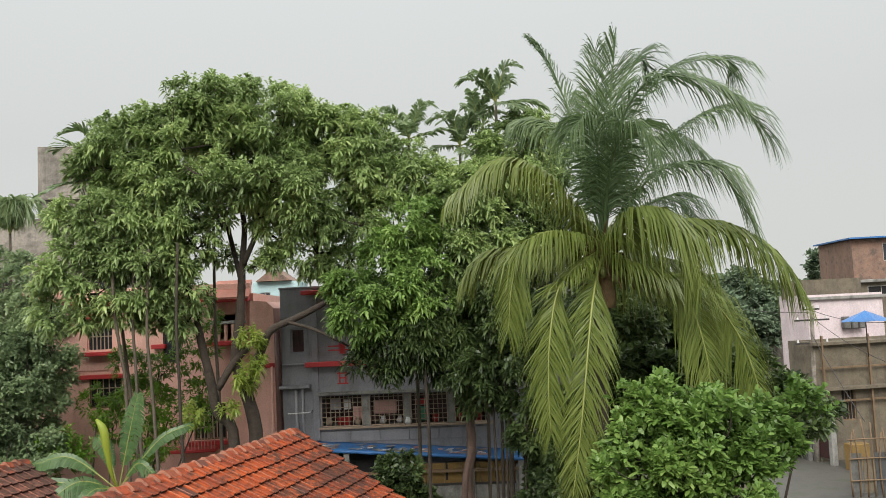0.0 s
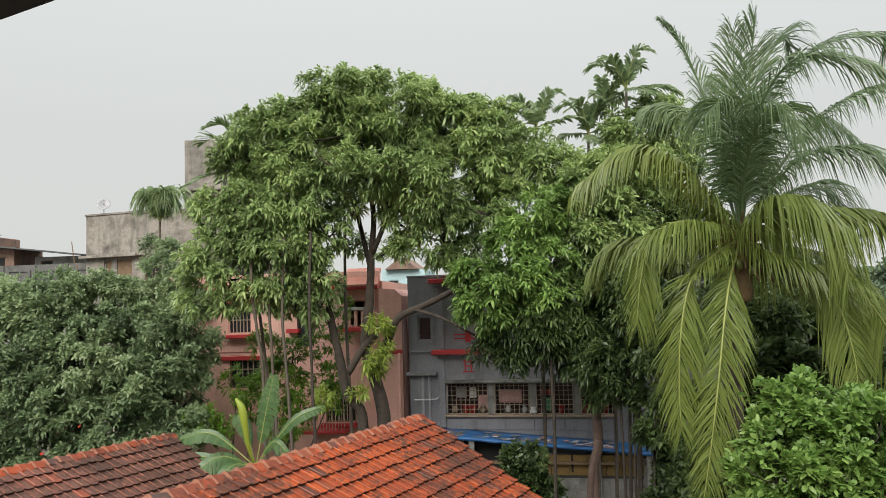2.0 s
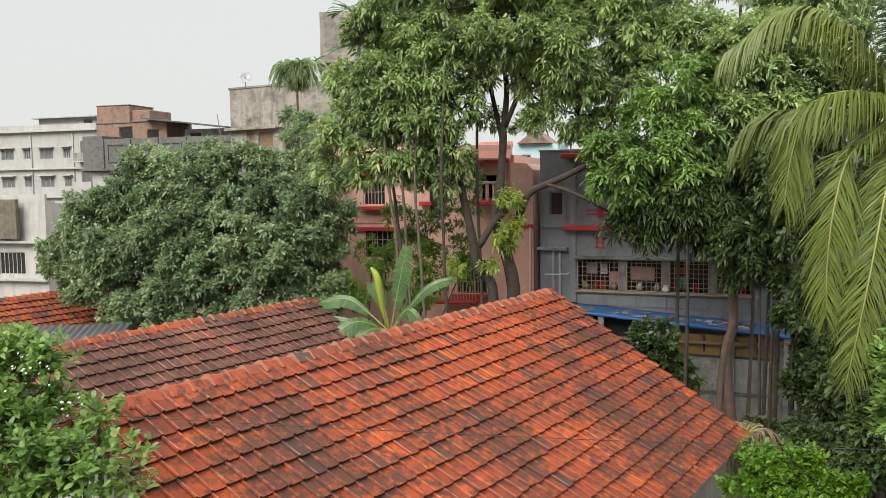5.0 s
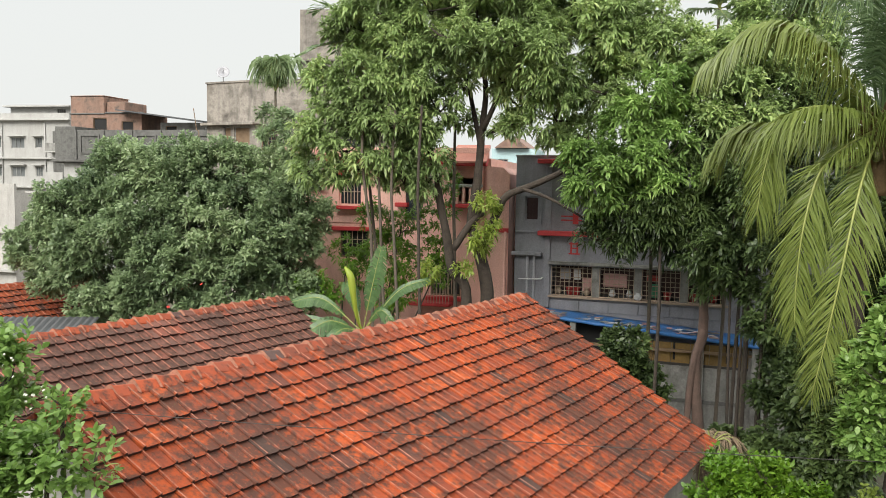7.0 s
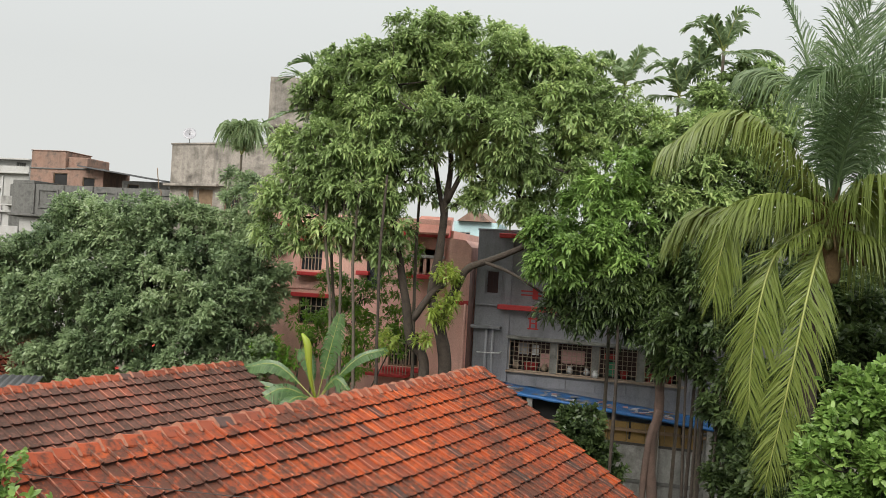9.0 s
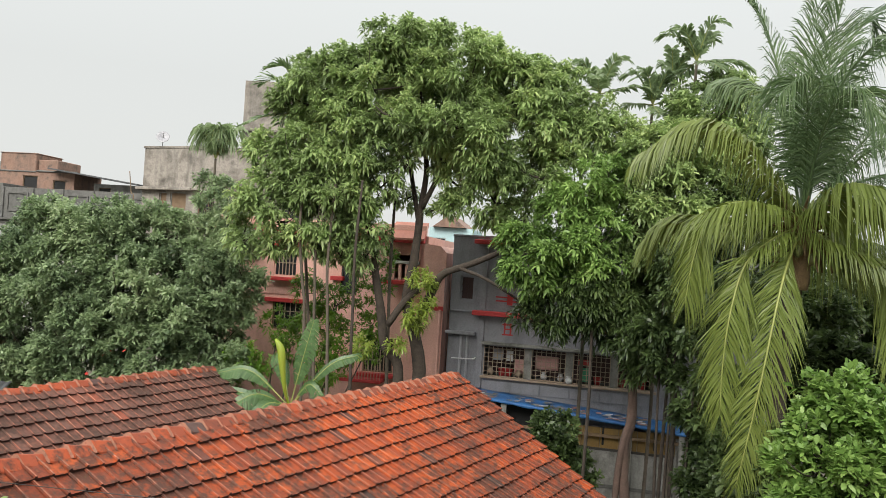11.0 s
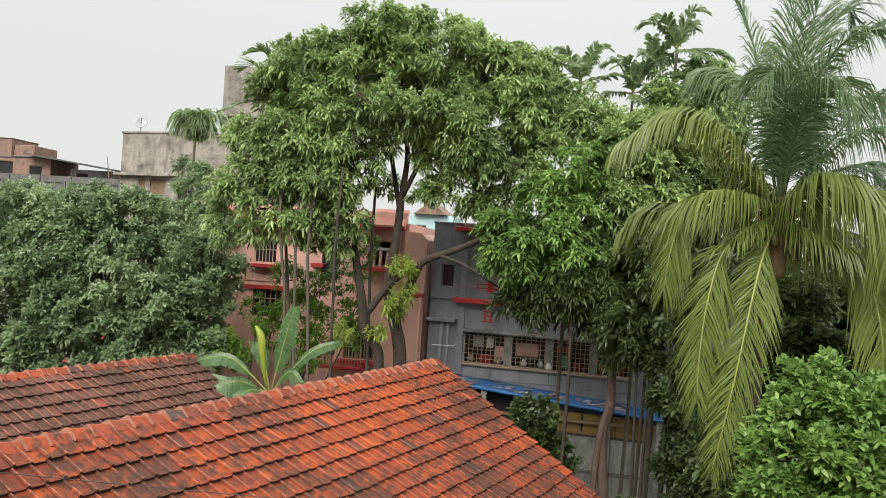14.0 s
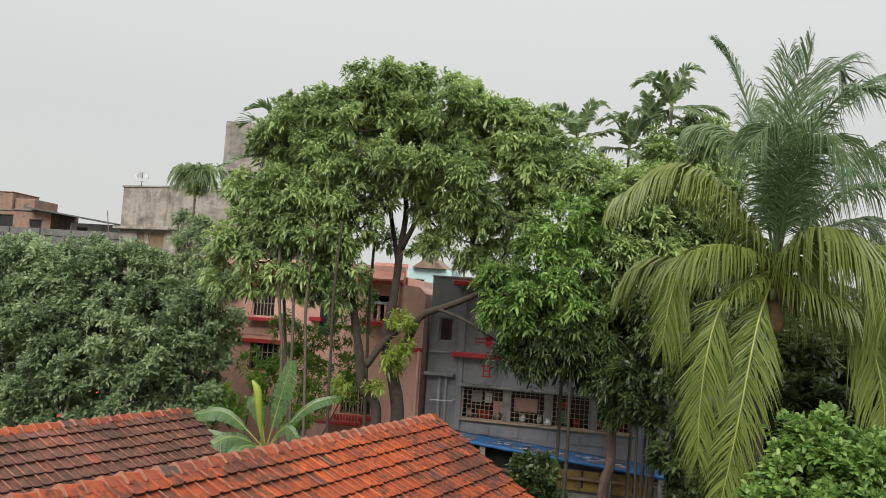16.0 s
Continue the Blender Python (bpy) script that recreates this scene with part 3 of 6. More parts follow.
def on_grey(x, y, z, rz=0):
    return HG @ pose(x, y, z, 0, 0, rz)


def laundry(x, z, w, d, mat, label, sway=0.02):
    """A cloth pegged on a line, gently folded."""
    bm = bmesh.new()
    k, n = 10, 6
    rows = []
    for j in range(n + 1):
        rows.append([bm.verts.new((w * i / k, sway * math.sin(i * 1.7) * j / n, -d * j / n)) for i in range(k + 1)])
    for j in range(n):
        for i in range(k):
            bm.faces.new((rows[j][i], rows[j + 1][i], rows[j + 1][i + 1], rows[j][i + 1]))
    ob = part("hanging_cloth", bm, mat, None, smooth=True)
    md = ob.modifiers.new("thickness", "SOLIDIFY")
    md.thickness = 0.008
    ob.matrix_world = on_grey(x, 0.45, z)
    tagged(ob, label, "laundry", "laundry on the balcony")


CLOTH_WHITE = surface("white_cloth", [(0.6, 0.6, 0.62), (0.7, 0.7, 0.72)], 3, 0.9, 60, 0.1)
CLOTH_PINK = surface("pink_cloth", [(0.5, 0.25, 0.24), (0.58, 0.36, 0.33)], 9, 0.9, 60, 0.1)
CLOTH_GREEN = surface("green_cloth", [(0.05, 0.25, 0.13), (0.08, 0.32, 0.17)], 3, 0.9, 60, 0.1)
CLOTH_GREY = surface("grey_cloth", [(0.28, 0.28, 0.3), (0.4, 0.4, 0.42)], 5, 0.9, 60, 0.1)
for lx, lz, lw, ld, lm, lt in ((1.62, 5.6, 0.4, 0.4, CLOTH_GREY, "grey cloth drying on the balcony line"), (2.12, 5.58, 0.26, 0.38, CLOTH_WHITE, "white cloth drying on the balcony line"), (2.45, 5.3, 0.36, 0.5, CLOTH_PINK, "pale pink towel drying on the balcony"), (3.2, 5.5, 0.85, 0.5, CLOTH_PINK, "large pink cloth drying behind the bars"), (4.75, 5.5, 0.36, 0.2, RED_PAINT, "red cloth drying on the balcony line"), (4.8, 5.2, 0.32, 0.5, CLOTH_GREEN, "green cloth drying behind the bars"), (6.5, 5.55, 0.4, 0.5, CLOTH_GREY, "grey cloth drying on the balcony line")):
    laundry(lx, lz, lw, ld, lm, lt)


def turned(name, profile, mat, m, label, category, group="", sides=14):
    bm = bmesh.new()
    rings = [[bm.verts.new((r * math.cos(2 * math.pi * i / sides), r * math.sin(2 * math.pi * i / sides), z)) for i in range(sides)] for r, z in profile]
    for a, b in zip(rings, rings[1:]):
        for i in range(sides):
            bm.faces.new((a[i], a[(i + 1) % sides], b[(i + 1) % sides], b[i]))
    bm.faces.new(rings[0][::-1])
    bm.faces.new(rings[-1])
    ob = part(name, bm, mat, None, smooth=True)
    ob.matrix_world = m
    return tagged(ob, label, category, group)


BUCKET = [(0.1, 0), (0.11, 0.01), (0.14, 0.24), (0.155, 0.25), (0.15, 0.262), (0.135, 0.25), (0.1, 0.05)]
POT = [(0.07, 0), (0.12, 0.06), (0.13, 0.13), (0.08, 0.2), (0.075, 0.24), (0.095, 0.26), (0.07, 0.25)]
for bx, bm_, bl in ((2.0, RED_PAINT, "red plastic bucket on the balcony sill"), (2.25, RED_PAINT, "red plastic bucket on the balcony sill"), (5.45, RED_PAINT, "red plastic bucket on the balcony sill"), (6.3, RED_PAINT, "red plastic bucket on the balcony sill"), (7.0, RED_PAINT, "red plastic bucket on the balcony sill")):
    turned("bucket", BUCKET, bm_, on_grey(bx, 0.42, 4.655), bl, "bucket", "buckets on the balcony")
for bx, bm_ in ((1.58, IRON), (2.62, IRON), (3.55, WHITE_PIPE), (4.15, WHITE_PIPE), (4.5, WHITE_PIPE)):
    turned("pot", POT, bm_, on_grey(bx, 0.4 if bx < 4.3 else -0.06, 4.655), "pale round pot standing on the balcony sill", "pot", "pots on the balcony")


# awning of blue tarpaulin, and the shed wall below it
def awning():
    a = empty("awning", on_grey(0.4, 0, 0), "blue tarpaulin awning strewn with litter, on poles", "awning")
    bm = bmesh.new()
    k, n = 40, 5
    rows = []
    for j in range(n + 1):
        row = []
        for i in range(k + 1):
            x, f = 9.6 * i / k, j / n
            z = 4.25 - 0.12 * f - 0.075 * x - 0.03 * math.sin(f * math.pi) * (1 + 0.6 * math.sin(x * 2.2)) + 0.02 * noise.noise(Vector((x * 2, f * 3, 0)))
            row.append(bm.verts.new((x, -0.005 - 1.0 * f, z)))
        rows.append(row)
    drop = [bm.verts.new((v.co.x, v.co.y - 0.02, v.co.z - 0.1 - 0.04 * noise.noise(Vector((v.co.x * 3, 1, 0))))) for v in rows[-1]]
    rows.append(drop)
    for r0, r1 in zip(rows, rows[1:]):
        for i in range(k):
            bm.faces.new((r0[i], r1[i], r1[i + 1], r0[i + 1]))
    sheet = part("tarpaulin", bm, BLUE_TARP, a, smooth=True)
    md = sheet.modifiers.new("thickness", "SOLIDIFY")
    md.thickness = 0.012
    for x in (0.4, 2.0, 3.9, 6.3, 8.0, 9.4):
        part("post", boxed(x - 0.1, x + 0.1, -0.96, -0.8, 0, 4.06 - 0.075 * x, bevel=0.01), OFFWHITE, a)
    part("beam", boxed(0.1, 9.5, -0.95, -0.88, 3.1, 3.2), WOOD, a)
    return a


awning()
rng0 = random.Random(12)
for i in range(80):
    x = rng0.uniform(0.5, 6.8)
    f = rng0.uniform(0.25, 0.9)
    bm = bmesh.new()
    w, d = rng0.uniform(0.06, 0.2), rng0.uniform(0.05, 0.14)
    grid = [[bm.verts.new((w * (i2 - 1), d * (j2 - 1), 0.02 * rng0.random())) for i2 in range(3)] for j2 in range(3)]
    for j2 in range(2):
        for i2 in range(2):
            bm.faces.new((grid[j2][i2], grid[j2][i2 + 1], grid[j2 + 1][i2 + 1], grid[j2 + 1][i2]))
    ob = part("litter_scrap", bm, (CLOTH_WHITE, CLOTH_PINK, CLOTH_GREY, OFFWHITE)[i % 4], None)
    ob.matrix_world = on_grey(0.4 + x, -0.005 - 1.0 * f, 4.25 - 0.12 * f - 0.075 * x, rng0.uniform(0, 180))
    tagged(ob, "crumpled paper scrap lying on the blue awning", "litter", "litter on the awning")


def shed():
    s = empty("lean_to_shed", on_grey(0.6, -0.75, 0), "lean-to shed with ochre boards over a stained whitewashed wall", "shed")
    part("base_wall", wall_with_holes(bmesh.new(), 2.6, 12, 0, 2.62, 0, 0.15, []), OFFWHITE, s, "stained whitewashed wall")
    part("coping", boxed(2.6, 12, -0.05, -0.002, 1.38, 1.5, bevel=0.01), DARK_CONCRETE, s)
    for i in range(9):
        x = 3.9 + i * 0.62
        part("ochre_board", boxed(x, x + 0.605, 0.04, 0.075, 2.64, 3.38, bevel=0.006), YELLOW_WALL, s)
    for x in (5.2, 6.9, 8.5):
        part("slot", boxed(x, x + 0.07, 0.02, 0.036, 2.8, 3.4), UNLIT_BLACK, s)
    part("rail", boxed(3.8, 9.6, -0.02, 0.03, 2.62, 2.7), DARK_IRON, s)
    # black sheet in place of the shade under the awning
    part("opening_shade", boxed(1.4, 3.8, 0.5, 0.6, 1.0, 3.8), UNLIT_BLACK, s)
    for x in (1.2, 3.4, 5.9, 7.6):
        part("pillar", boxed(x, x + 0.24, -0.06, -0.003, 0, 3.3, bevel=0.012), OFFWHITE, s)
    return s


shed()


# ---- the salmon-pink house ----
def pink_house():
    h = empty("pink_house", pose(-16, 30.2, 0), "salmon-pink house with red sills and bands", "house")
    holes = [(4.2, 5.15, 7.72, 8.8), (4.25, 5.45, 5.65, 6.75), (6.95, 7.6, 7.2, 8.9), (2.4, 3.2, 4.2, 5.2), (8.0, 9.2, 4.3, 5.6), (8.9, 9.75, 7.95, 8.85)]
    shell(h, 1.6, 10.3, 0, 9.6, 0, 9, PINK_WALL, holes)
    window(h, 4.2, 5.15, 7.72, 8.8, 0.08, PINK_WALL, GLASS, 5, 1, IRON, RED_PAINT)
    window(h, 4.25, 5.45, 5.65, 6.75, 0.08, WOOD, UNLIT_BLACK, 4, 2, IRON)
    window(h, 6.95, 7.6, 7.2, 8.9, 0.08, DARK_IRON, GLASS, 1, 1)
    window(h, 2.4, 3.2, 4.2, 5.2, 0.08, DARK_IRON, GLASS, 3, 1)
    window(h, 8.0, 9.2, 4.3, 5.6, 0.1, WOOD, UNLIT_BLACK, 6, 0, IRON, RED_PAINT)
    part("panel", boxed(3.8, 5.35, -0.035, -0.002, 7.02, 7.32, bevel=0.01), PINK_WALL, h)
    for a, b, z, d in ((1.6, 5.5, 6.78, 0.12), (1.6, 10.2, 9.5, 0.3), (4.0, 5.4, 8.98, 0.35), (1.6, 3.6, 8.5, 0.3), (6.6, 7.1, 7.78, 0.3)):
        part("red_band", boxed(a, b, -d, -0.004, z - 0.07, z + 0.09, bevel=0.015), RED_PAINT, h)
    part("parapet", boxed(1.6, 10.2, 0.0, 0.2, 9.602, 10.0, bevel=0.01), PINK_WALL, h)
    # small arched balcony under an orange hood
    b = part("balcony", boxed(8.7, 10.1, -0.6, -0.003, 7.72, 7.88, bevel=0.02), RED_PAINT, h, "balcony with a red slab and pale balusters")
    for i in range(5):
        x = 8.85 + i * 0.26
        bm = boxed(x - 0.06, x + 0.06, -0.56, -0.44, 7.88, 8.5, bevel=0.02)
        part("baluster", bm, PINK_WALL, b)
    part("hand_rail", boxed(8.7, 10.1, -0.6, -0.4, 8.5, 8.62, bevel=0.02), WHITE_WALL, b)
    for x in (8.74, 9.98):
        part("column", boxed(x, x + 0.12, -0.56, -0.44, 8.62, 9.3), PINK_WALL, b)
    part("red_cornice", boxed(8.5, 10.25, -0.75, -0.32, 9.3, 9.46, bevel=0.02), RED_PAINT, b)
    bm = bmesh.new()
    vs = [bm.verts.new(v) for v in ((8.6, -0.8, 9.47), (10.28, -0.8, 9.47), (10.1, 0.9, 10.15), (8.8, 0.9, 10.15), (8.6, -0.8, 9.4), (10.28, -0.8, 9.4), (10.1, 0.9, 10.0), (8.8, 0.9, 10.0))]
    for f in ((0, 1, 2, 3), (7, 6, 5, 4), (0, 4, 5, 1), (1, 5, 6, 2), (2, 6, 7, 3), (3, 7, 4, 0)):
        bm.faces.new([vs[i] for i in f])
    part("hood", bm, ORANGE_ROOF, h, "orange painted sloping roof hood")
    # stair bay at the corner
    bm = bmesh.new()
    prof = [(10.3, 0), (11.15, 0), (11.15, 9.0), (10.9, 9.25), (10.3, 9.3)]
    f0 = [bm.verts.new((x, -0.75, z)) for x, z in prof]
    f1 = [bm.verts.new((x, 3.0, z)) for x, z in prof]
    bm.faces.new(f0)
    bm.faces.new(f1[::-1])
    for i in range(5):
        bm.faces.new((f0[i], f1[i], f1[(i + 1) % 5], f0[(i + 1) % 5]))
    part("stair_bay", bm, PINK_WALL, h)
    part("red_band", boxed(10.28, 11.2, -0.82, -0.753, 6.86, 7.02, bevel=0.015), RED_PAINT, h)
    part("lower_balcony", boxed(7.4, 9.0, -1.0, -0.003, 4.0, 4.12, bevel=0.02), RED_PAINT, h, "red balcony slab with thin rails")
    for i in range(14):
        x = 7.45 + i * 0.115
        part("baluster", boxed(x, x + 0.025, -0.95, -0.925, 4.12, 4.85), IRON, h)
    part("hand_rail", boxed(7.42, 8.98, -0.97, -0.9, 4.85, 4.9), IRON, h)


pink_house()


# ---- houses farther off ----
def plain_block(name, label, m, x0, x1, y1, z1, mat, holes=(), frame_mat=WHITE_WALL, pane=GLASS, bars=0, ledges=(), ledge_mat=None, parapet=0.0, z0=0.0, sun_shades=False):
    h = empty(name, m, label, "building")
    shell(h, x0, x1, z0, z1, 0, y1, mat, list(holes))
    for a, b, c, d in holes:
        window(h, a, b, c, d, 0.1, frame_mat, pane, bars, 0)
        if sun_shades:
            part("sunshade", boxed(a - 0.2, b + 0.2, -0.45, -0.003, d + 0.1, d + 0.2, bevel=0.01), ledge_mat or mat, h)
    for z, dep in ledges:
        part("ledge", boxed(x0 - dep * 0.5, x1 + dep * 0.5, -dep, -0.004, z, z + 0.18, bevel=0.02), ledge_mat or mat, h)
    if parapet:
        part("parapet", wall_with_holes(bmesh.new(), x0, x1, z1 + 0.002, z1 + parapet, 0.0, 0.2, []), mat, h)
    return h


ch = plain_block("concrete_house", "bare weathered concrete house with stained walls", pose(-24.5, 48, 0, 0, 0, 6), -0.0, 9.6, 8, 14.9, CONCRETE, [(0.5, 1.4, 10.4, 12.0), (6.0, 7.4, 10.4, 12.0)], WOOD, UNLIT_BLACK, 3, ((12.25, 0.35),), CONCRETE)
bay = plain_block("concrete_house_wing", "bare concrete wing with a boarded window", pose(-24.48, 48, 0, 0, 0, -14), -4.05, -0.01, 7, 14.95, CONCRETE, [(-2.6, -2.0, 10.9, 12.1), (-1.7, -0.4, 10.9, 12.1)], OFFWHITE, WOOD, 0, ((12.2, 0.45),), CONCRETE)
part("coping", boxed(-4.12, 0.05, -0.06, 0.3, 14.952, 15.06), CONCRETE, bay)
part("coping", boxed(-0.05, 9.7, -0.06, 0.3, 14.902, 15.1), CONCRETE, ch)
tower = plain_block("roof_tower", "stained concrete stair tower on the roof", pose(-22.35, 51, 0, 0, 0, 6), -0.3, 4.6, 5, 20.0, CONCRETE, [], z0=14.0, ledges=((16.6, 0.3),))


def dish(m):
    d = empty("satellite_dish", m, "grey satellite dish on the parapet", "satellite dish")
    bm = bmesh.new()
    rings = [[bm.verts.new((0.55 * r * math.cos(2 * math.pi * i / 20), 0.16 * r * r, 0.55 * r * math.sin(2 * math.pi * i / 20))) for i in range(20)] for r in (0.05, 0.4, 0.7, 1.0)]
    for a, b in zip(rings, rings[1:]):
        for i in range(20):
            bm.faces.new((a[i], a[(i + 1) % 20], b[(i + 1) % 20], b[i]))
    bm.faces.new(rings[0])
    bowl = part("bowl", bm, GREY_PIPE, d, smooth=True)
    md = bowl.modifiers.new("thickness", "SOLIDIFY")
    md.thickness = 0.02
    bowl.matrix_local = pose(0, 0, 0.75, 25, 0, 200)
    tube("mast", [(0, 0, 0), (0, 0, 0.4), (0, 0, 0.75)], 0.03, 0.03, DARK_IRON, d, 8, 2)
    tube("feed_arm", [(0, 0, 0.72), (0.2, -0.35, 0.9), (0.3, -0.55, 1.1)], 0.015, 0.015, DARK_IRON, d, 6, 2)


dish(Matrix.Translation((-27.0, 48.6, 15.05)) @ Matrix.Scale(0.75, 4))
tagged(tube("roof_pole", [(-24.2, 48.3, 15.0), (-24.2, 48.3, 15.8), (-24.22, 48.3, 16.6)], 0.03, 0.025, DARK_IRON), "thin iron pole standing on the parapet", "pole")
tagged(tube("bamboo_pole", [(-35.0, 56, 0), (-33.24, 56.00, 11.03), (-33.37, 56.00, 12.54), (-33.59, 56.00, 14.06)], 0.05, 0.03, WOOD), "bare bamboo pole leaning above the roofs", "pole")

gp = plain_block("grey_parapet_house", "house with a dark stained concrete parapet", pose(-49.2, 60, 0), 0, 16, 9, 12.7, DARK_CONCRETE, [], ledges=((10.0, 0.3),), z0=9.9)
for i in range(5):
    x = 2.2 + 2.7 * i
    part("pilaster", boxed(x - 0.25, x, -0.14, -0.002, 10.2, 12.7, bevel=0.02), DARK_CONCRETE, gp)
    part("panel_frame", wall_with_holes(bmesh.new(), x + 0.3, x + 2.2, 10.7, 12.3, -0.08, -0.002, [(x + 0.42, x + 2.08, 10.82, 12.18)]), DARK_CONCRETE, gp)
part("corner_block", boxed(0.0, 2.0, 0.01, 3.0, 12.702, 13.0, bevel=0.02), DARK_CONCRETE, gp)
plain_block("plastered_house", "pale plastered storey under a dark parapet", pose(-48.6, 60.3, 0), 0, 15, 8, 9.88, WHITE_WALL, [(1.0, 2.4, 7.0, 8.6)], WOOD, UNLIT_BLACK, 3)
bh = plain_block("brick_roof_room", "old unplastered brick rooms stepped up on a flat roof", pose(-50.35, 63.5, 0), 0, 7.2, 4, 14.35, BRICK, [(2.3, 3.7, 12.9, 14.0), (5.2, 6.4, 12.9, 13.7)], WOOD, UNLIT_BLACK, 0, z0=12.3)
part("upper_room", boxed(0.0, 3.45, 0.0, 3.6, 14.352, 15.9, bevel=0.05), BRICK, bh)
part("upper_room", boxed(3.46, 5.35, 0.3, 3.6, 14.352, 15.45, bevel=0.06), BRICK, bh)
part("broken_coping", boxed(-0.08, 3.52, -0.08, 3.7, 14.3, 14.42, bevel=0.03), DARK_CONCRETE, bh)
part("broken_coping", boxed(3.6, 7.3, -0.12, 0.3, 14.36, 14.5, bevel=0.03), DARK_CONCRETE, bh)
part("coping", boxed(-0.05, 3.5, -0.05, 3.65, 15.902, 15.98, bevel=0.02), BRICK, bh)
bm = boxed(-0.4, 8.0, -0.8, 4, 0, 0.12)
ob = part("tin_roof", bm, SHEET)
ob.matrix_world = pose(-44.6, 63.2, 14.5, 0, 7, 0)
tagged(ob, "sloping grey tin roof over the roof rooms", "roof")
plain_block("pale_roof_room", "pale plastered room on a flat roof", pose(-41.6, 64, 0), 0, 4.4, 3, 13.6, OFFWHITE, [(0.5, 1.6, 12.6, 13.3)], WOOD, UNLIT_BLACK, 0, z0=12.3)

white_holes = []
for fl in range(4):
    for wx in (0.9, 6.2, 11.45):
        white_holes += [(wx, wx + 1.75, 2.45 + 3.1 * fl, 3.6 + 3.1 * fl), (wx + 3.1, wx + 4.0, 2.5 + 3.1 * fl, 3.6 + 3.1 * fl)]
wb = plain_block("white_apartment_block", "white apartment block of four storeys with grey glazed windows", pose(-78.5, 75, 0), 0, 18.9, 14, 15.0, WHITE_WALL, white_holes, WHITE_WALL, GLASS_GREY, 2, ((7.5, 0.5), (10.6, 0.4), (14.7, 0.5)), WHITE_WALL, 0.5, sun_shades=True)
for fl in range(4):
    z = 2.0 + 3.1 * fl
    bal = part("balcony", boxed(16.6, 18.7, -1.0, -0.003, z, z + 0.15, bevel=0.02), WHITE_WALL, wb)
    part("balcony_front", boxed(16.6, 18.7, -1.0, -0.9, z + 0.15, z + 1.0, bevel=0.02), OFFWHITE if fl % 2 else WHITE_WALL, bal)
    # flat dark panel on the wall paints the shade of a recess
    part("recess_shade", boxed(16.8, 18.5, -0.02, -0.004, z + 0.2, z + 2.3), DARK_CONCRETE, bal)
for x in (4.9, 10.4, 15.9):
    tube("drain_pipe", [(x, -0.1, 0), (x, -0.1, 7.5), (x, -0.1, 14.5)], 0.07, 0.07, WHITE_WALL, wb, 8, 2)
wr = plain_block("white_roof_room", "white plastered roof room with an overhanging slab", pose(-71.4, 80, 0), 0, 8.0, 6, 16.7, WHITE_WALL, [(6.2, 7.4, 15.4, 16.4)], OFFWHITE, DARK_CONCRETE, 3, ledges=((16.6, 0.8),), z0=15.0)
plain_block("left_house", "old pale house with a barred window and stained walls", pose(-45.5, 44, 0), 0, 6.2, 8, 7.6, PLASTER, [(2.3, 4.4, 2.9, 4.4), (0.2, 1.2, 2.9, 4.4)], WHITE_WALL, UNLIT_BLACK, 5, ((5.0, 0.5), (2.5, 0.4)), WHITE_WALL, 0.6)
part("tan_screen", boxed(-45.4, -41.0, 43.3, 43.6, 5.3, 7.9, bevel=0.03), TAN_WALL).name = "roof_water_tank"
tagged(bpy.data.objects["roof_water_tank"], "square tan plastered tank on the old house", "tank")
plain_block("turquoise_house", "turquoise house under a small gabled roof", pose(-11.6, 62, 0), 0, 3.4, 6, 11.4, TEAL, [(0.5, 1.3, 9.6, 10.6), (2.0, 2.8, 9.6, 10.6)], WHITE_WALL, GLASS, 1)
bm = bmesh.new()
gp = [(0.3, 11.42), (2.9, 11.42), (1.6, 12.4)]
g0 = [bm.verts.new((x, -0.5, z)) for x, z in gp]
g1 = [bm.verts.new((x, 6.5, z)) for x, z in gp]
bm.faces.new(g0)
bm.faces.new(g1[::-1])
for i in range(3):
    bm.faces.new((g0[i], g1[i], g1[(i + 1) % 3], g0[(i + 1) % 3]))
ob = part("gable_roof", bm, BRICK)
ob.matrix_world = pose(-11.6, 62, 0.01)
tagged(ob, "pinkish gabled roof of the turquoise house", "roof")

# third tiled roof and a corrugated sheet roof, behind the brown one
tiled_house("small tiled house under the dark tree", (-20.9, 27.6, 4.75), 7.4, 8, TILE_RED, lambda r, c, n: False, 9)


def corrugated(label, corner, w, d, rz, tilt):
    bm = bmesh.new()
    k = int(w / 0.05)
    a = [(bm.verts.new((i * 0.05, 0, 0.02 * math.sin(i * 1.57))), bm.verts.new((i * 0.05, d, 0.02 * math.sin(i * 1.57)))) for i in range(k)]
    for p, q2 in zip(a, a[1:]):
        bm.faces.new((p[0], q2[0], q2[1], p[1]))
    h = empty("sheet_roof_shed", pose(*corner, 0, 0, rz), label, "shed")
    ob = part("sheet_roof", bm, SHEET, h, smooth=True)
    md = ob.modifiers.new("thickness", "SOLIDIFY")
    md.thickness = 0.006
    ob.matrix_local = pose(0, 0, 0, tilt, 0, 0)
    part("wall", boxed(0.2, w - 0.2, 0.2, d * 0.9, -corner[2], -0.05), OFFWHITE, h)


corrugated("shed with a grey corrugated sheet roof", (-19.6, 15.4, 3.75), 5.6, 3.4, 18, 14)


# ---- trees ----
def unit(a):
    return a / np.maximum(np.linalg.norm(a, axis=1, keepdims=True), 1e-6)


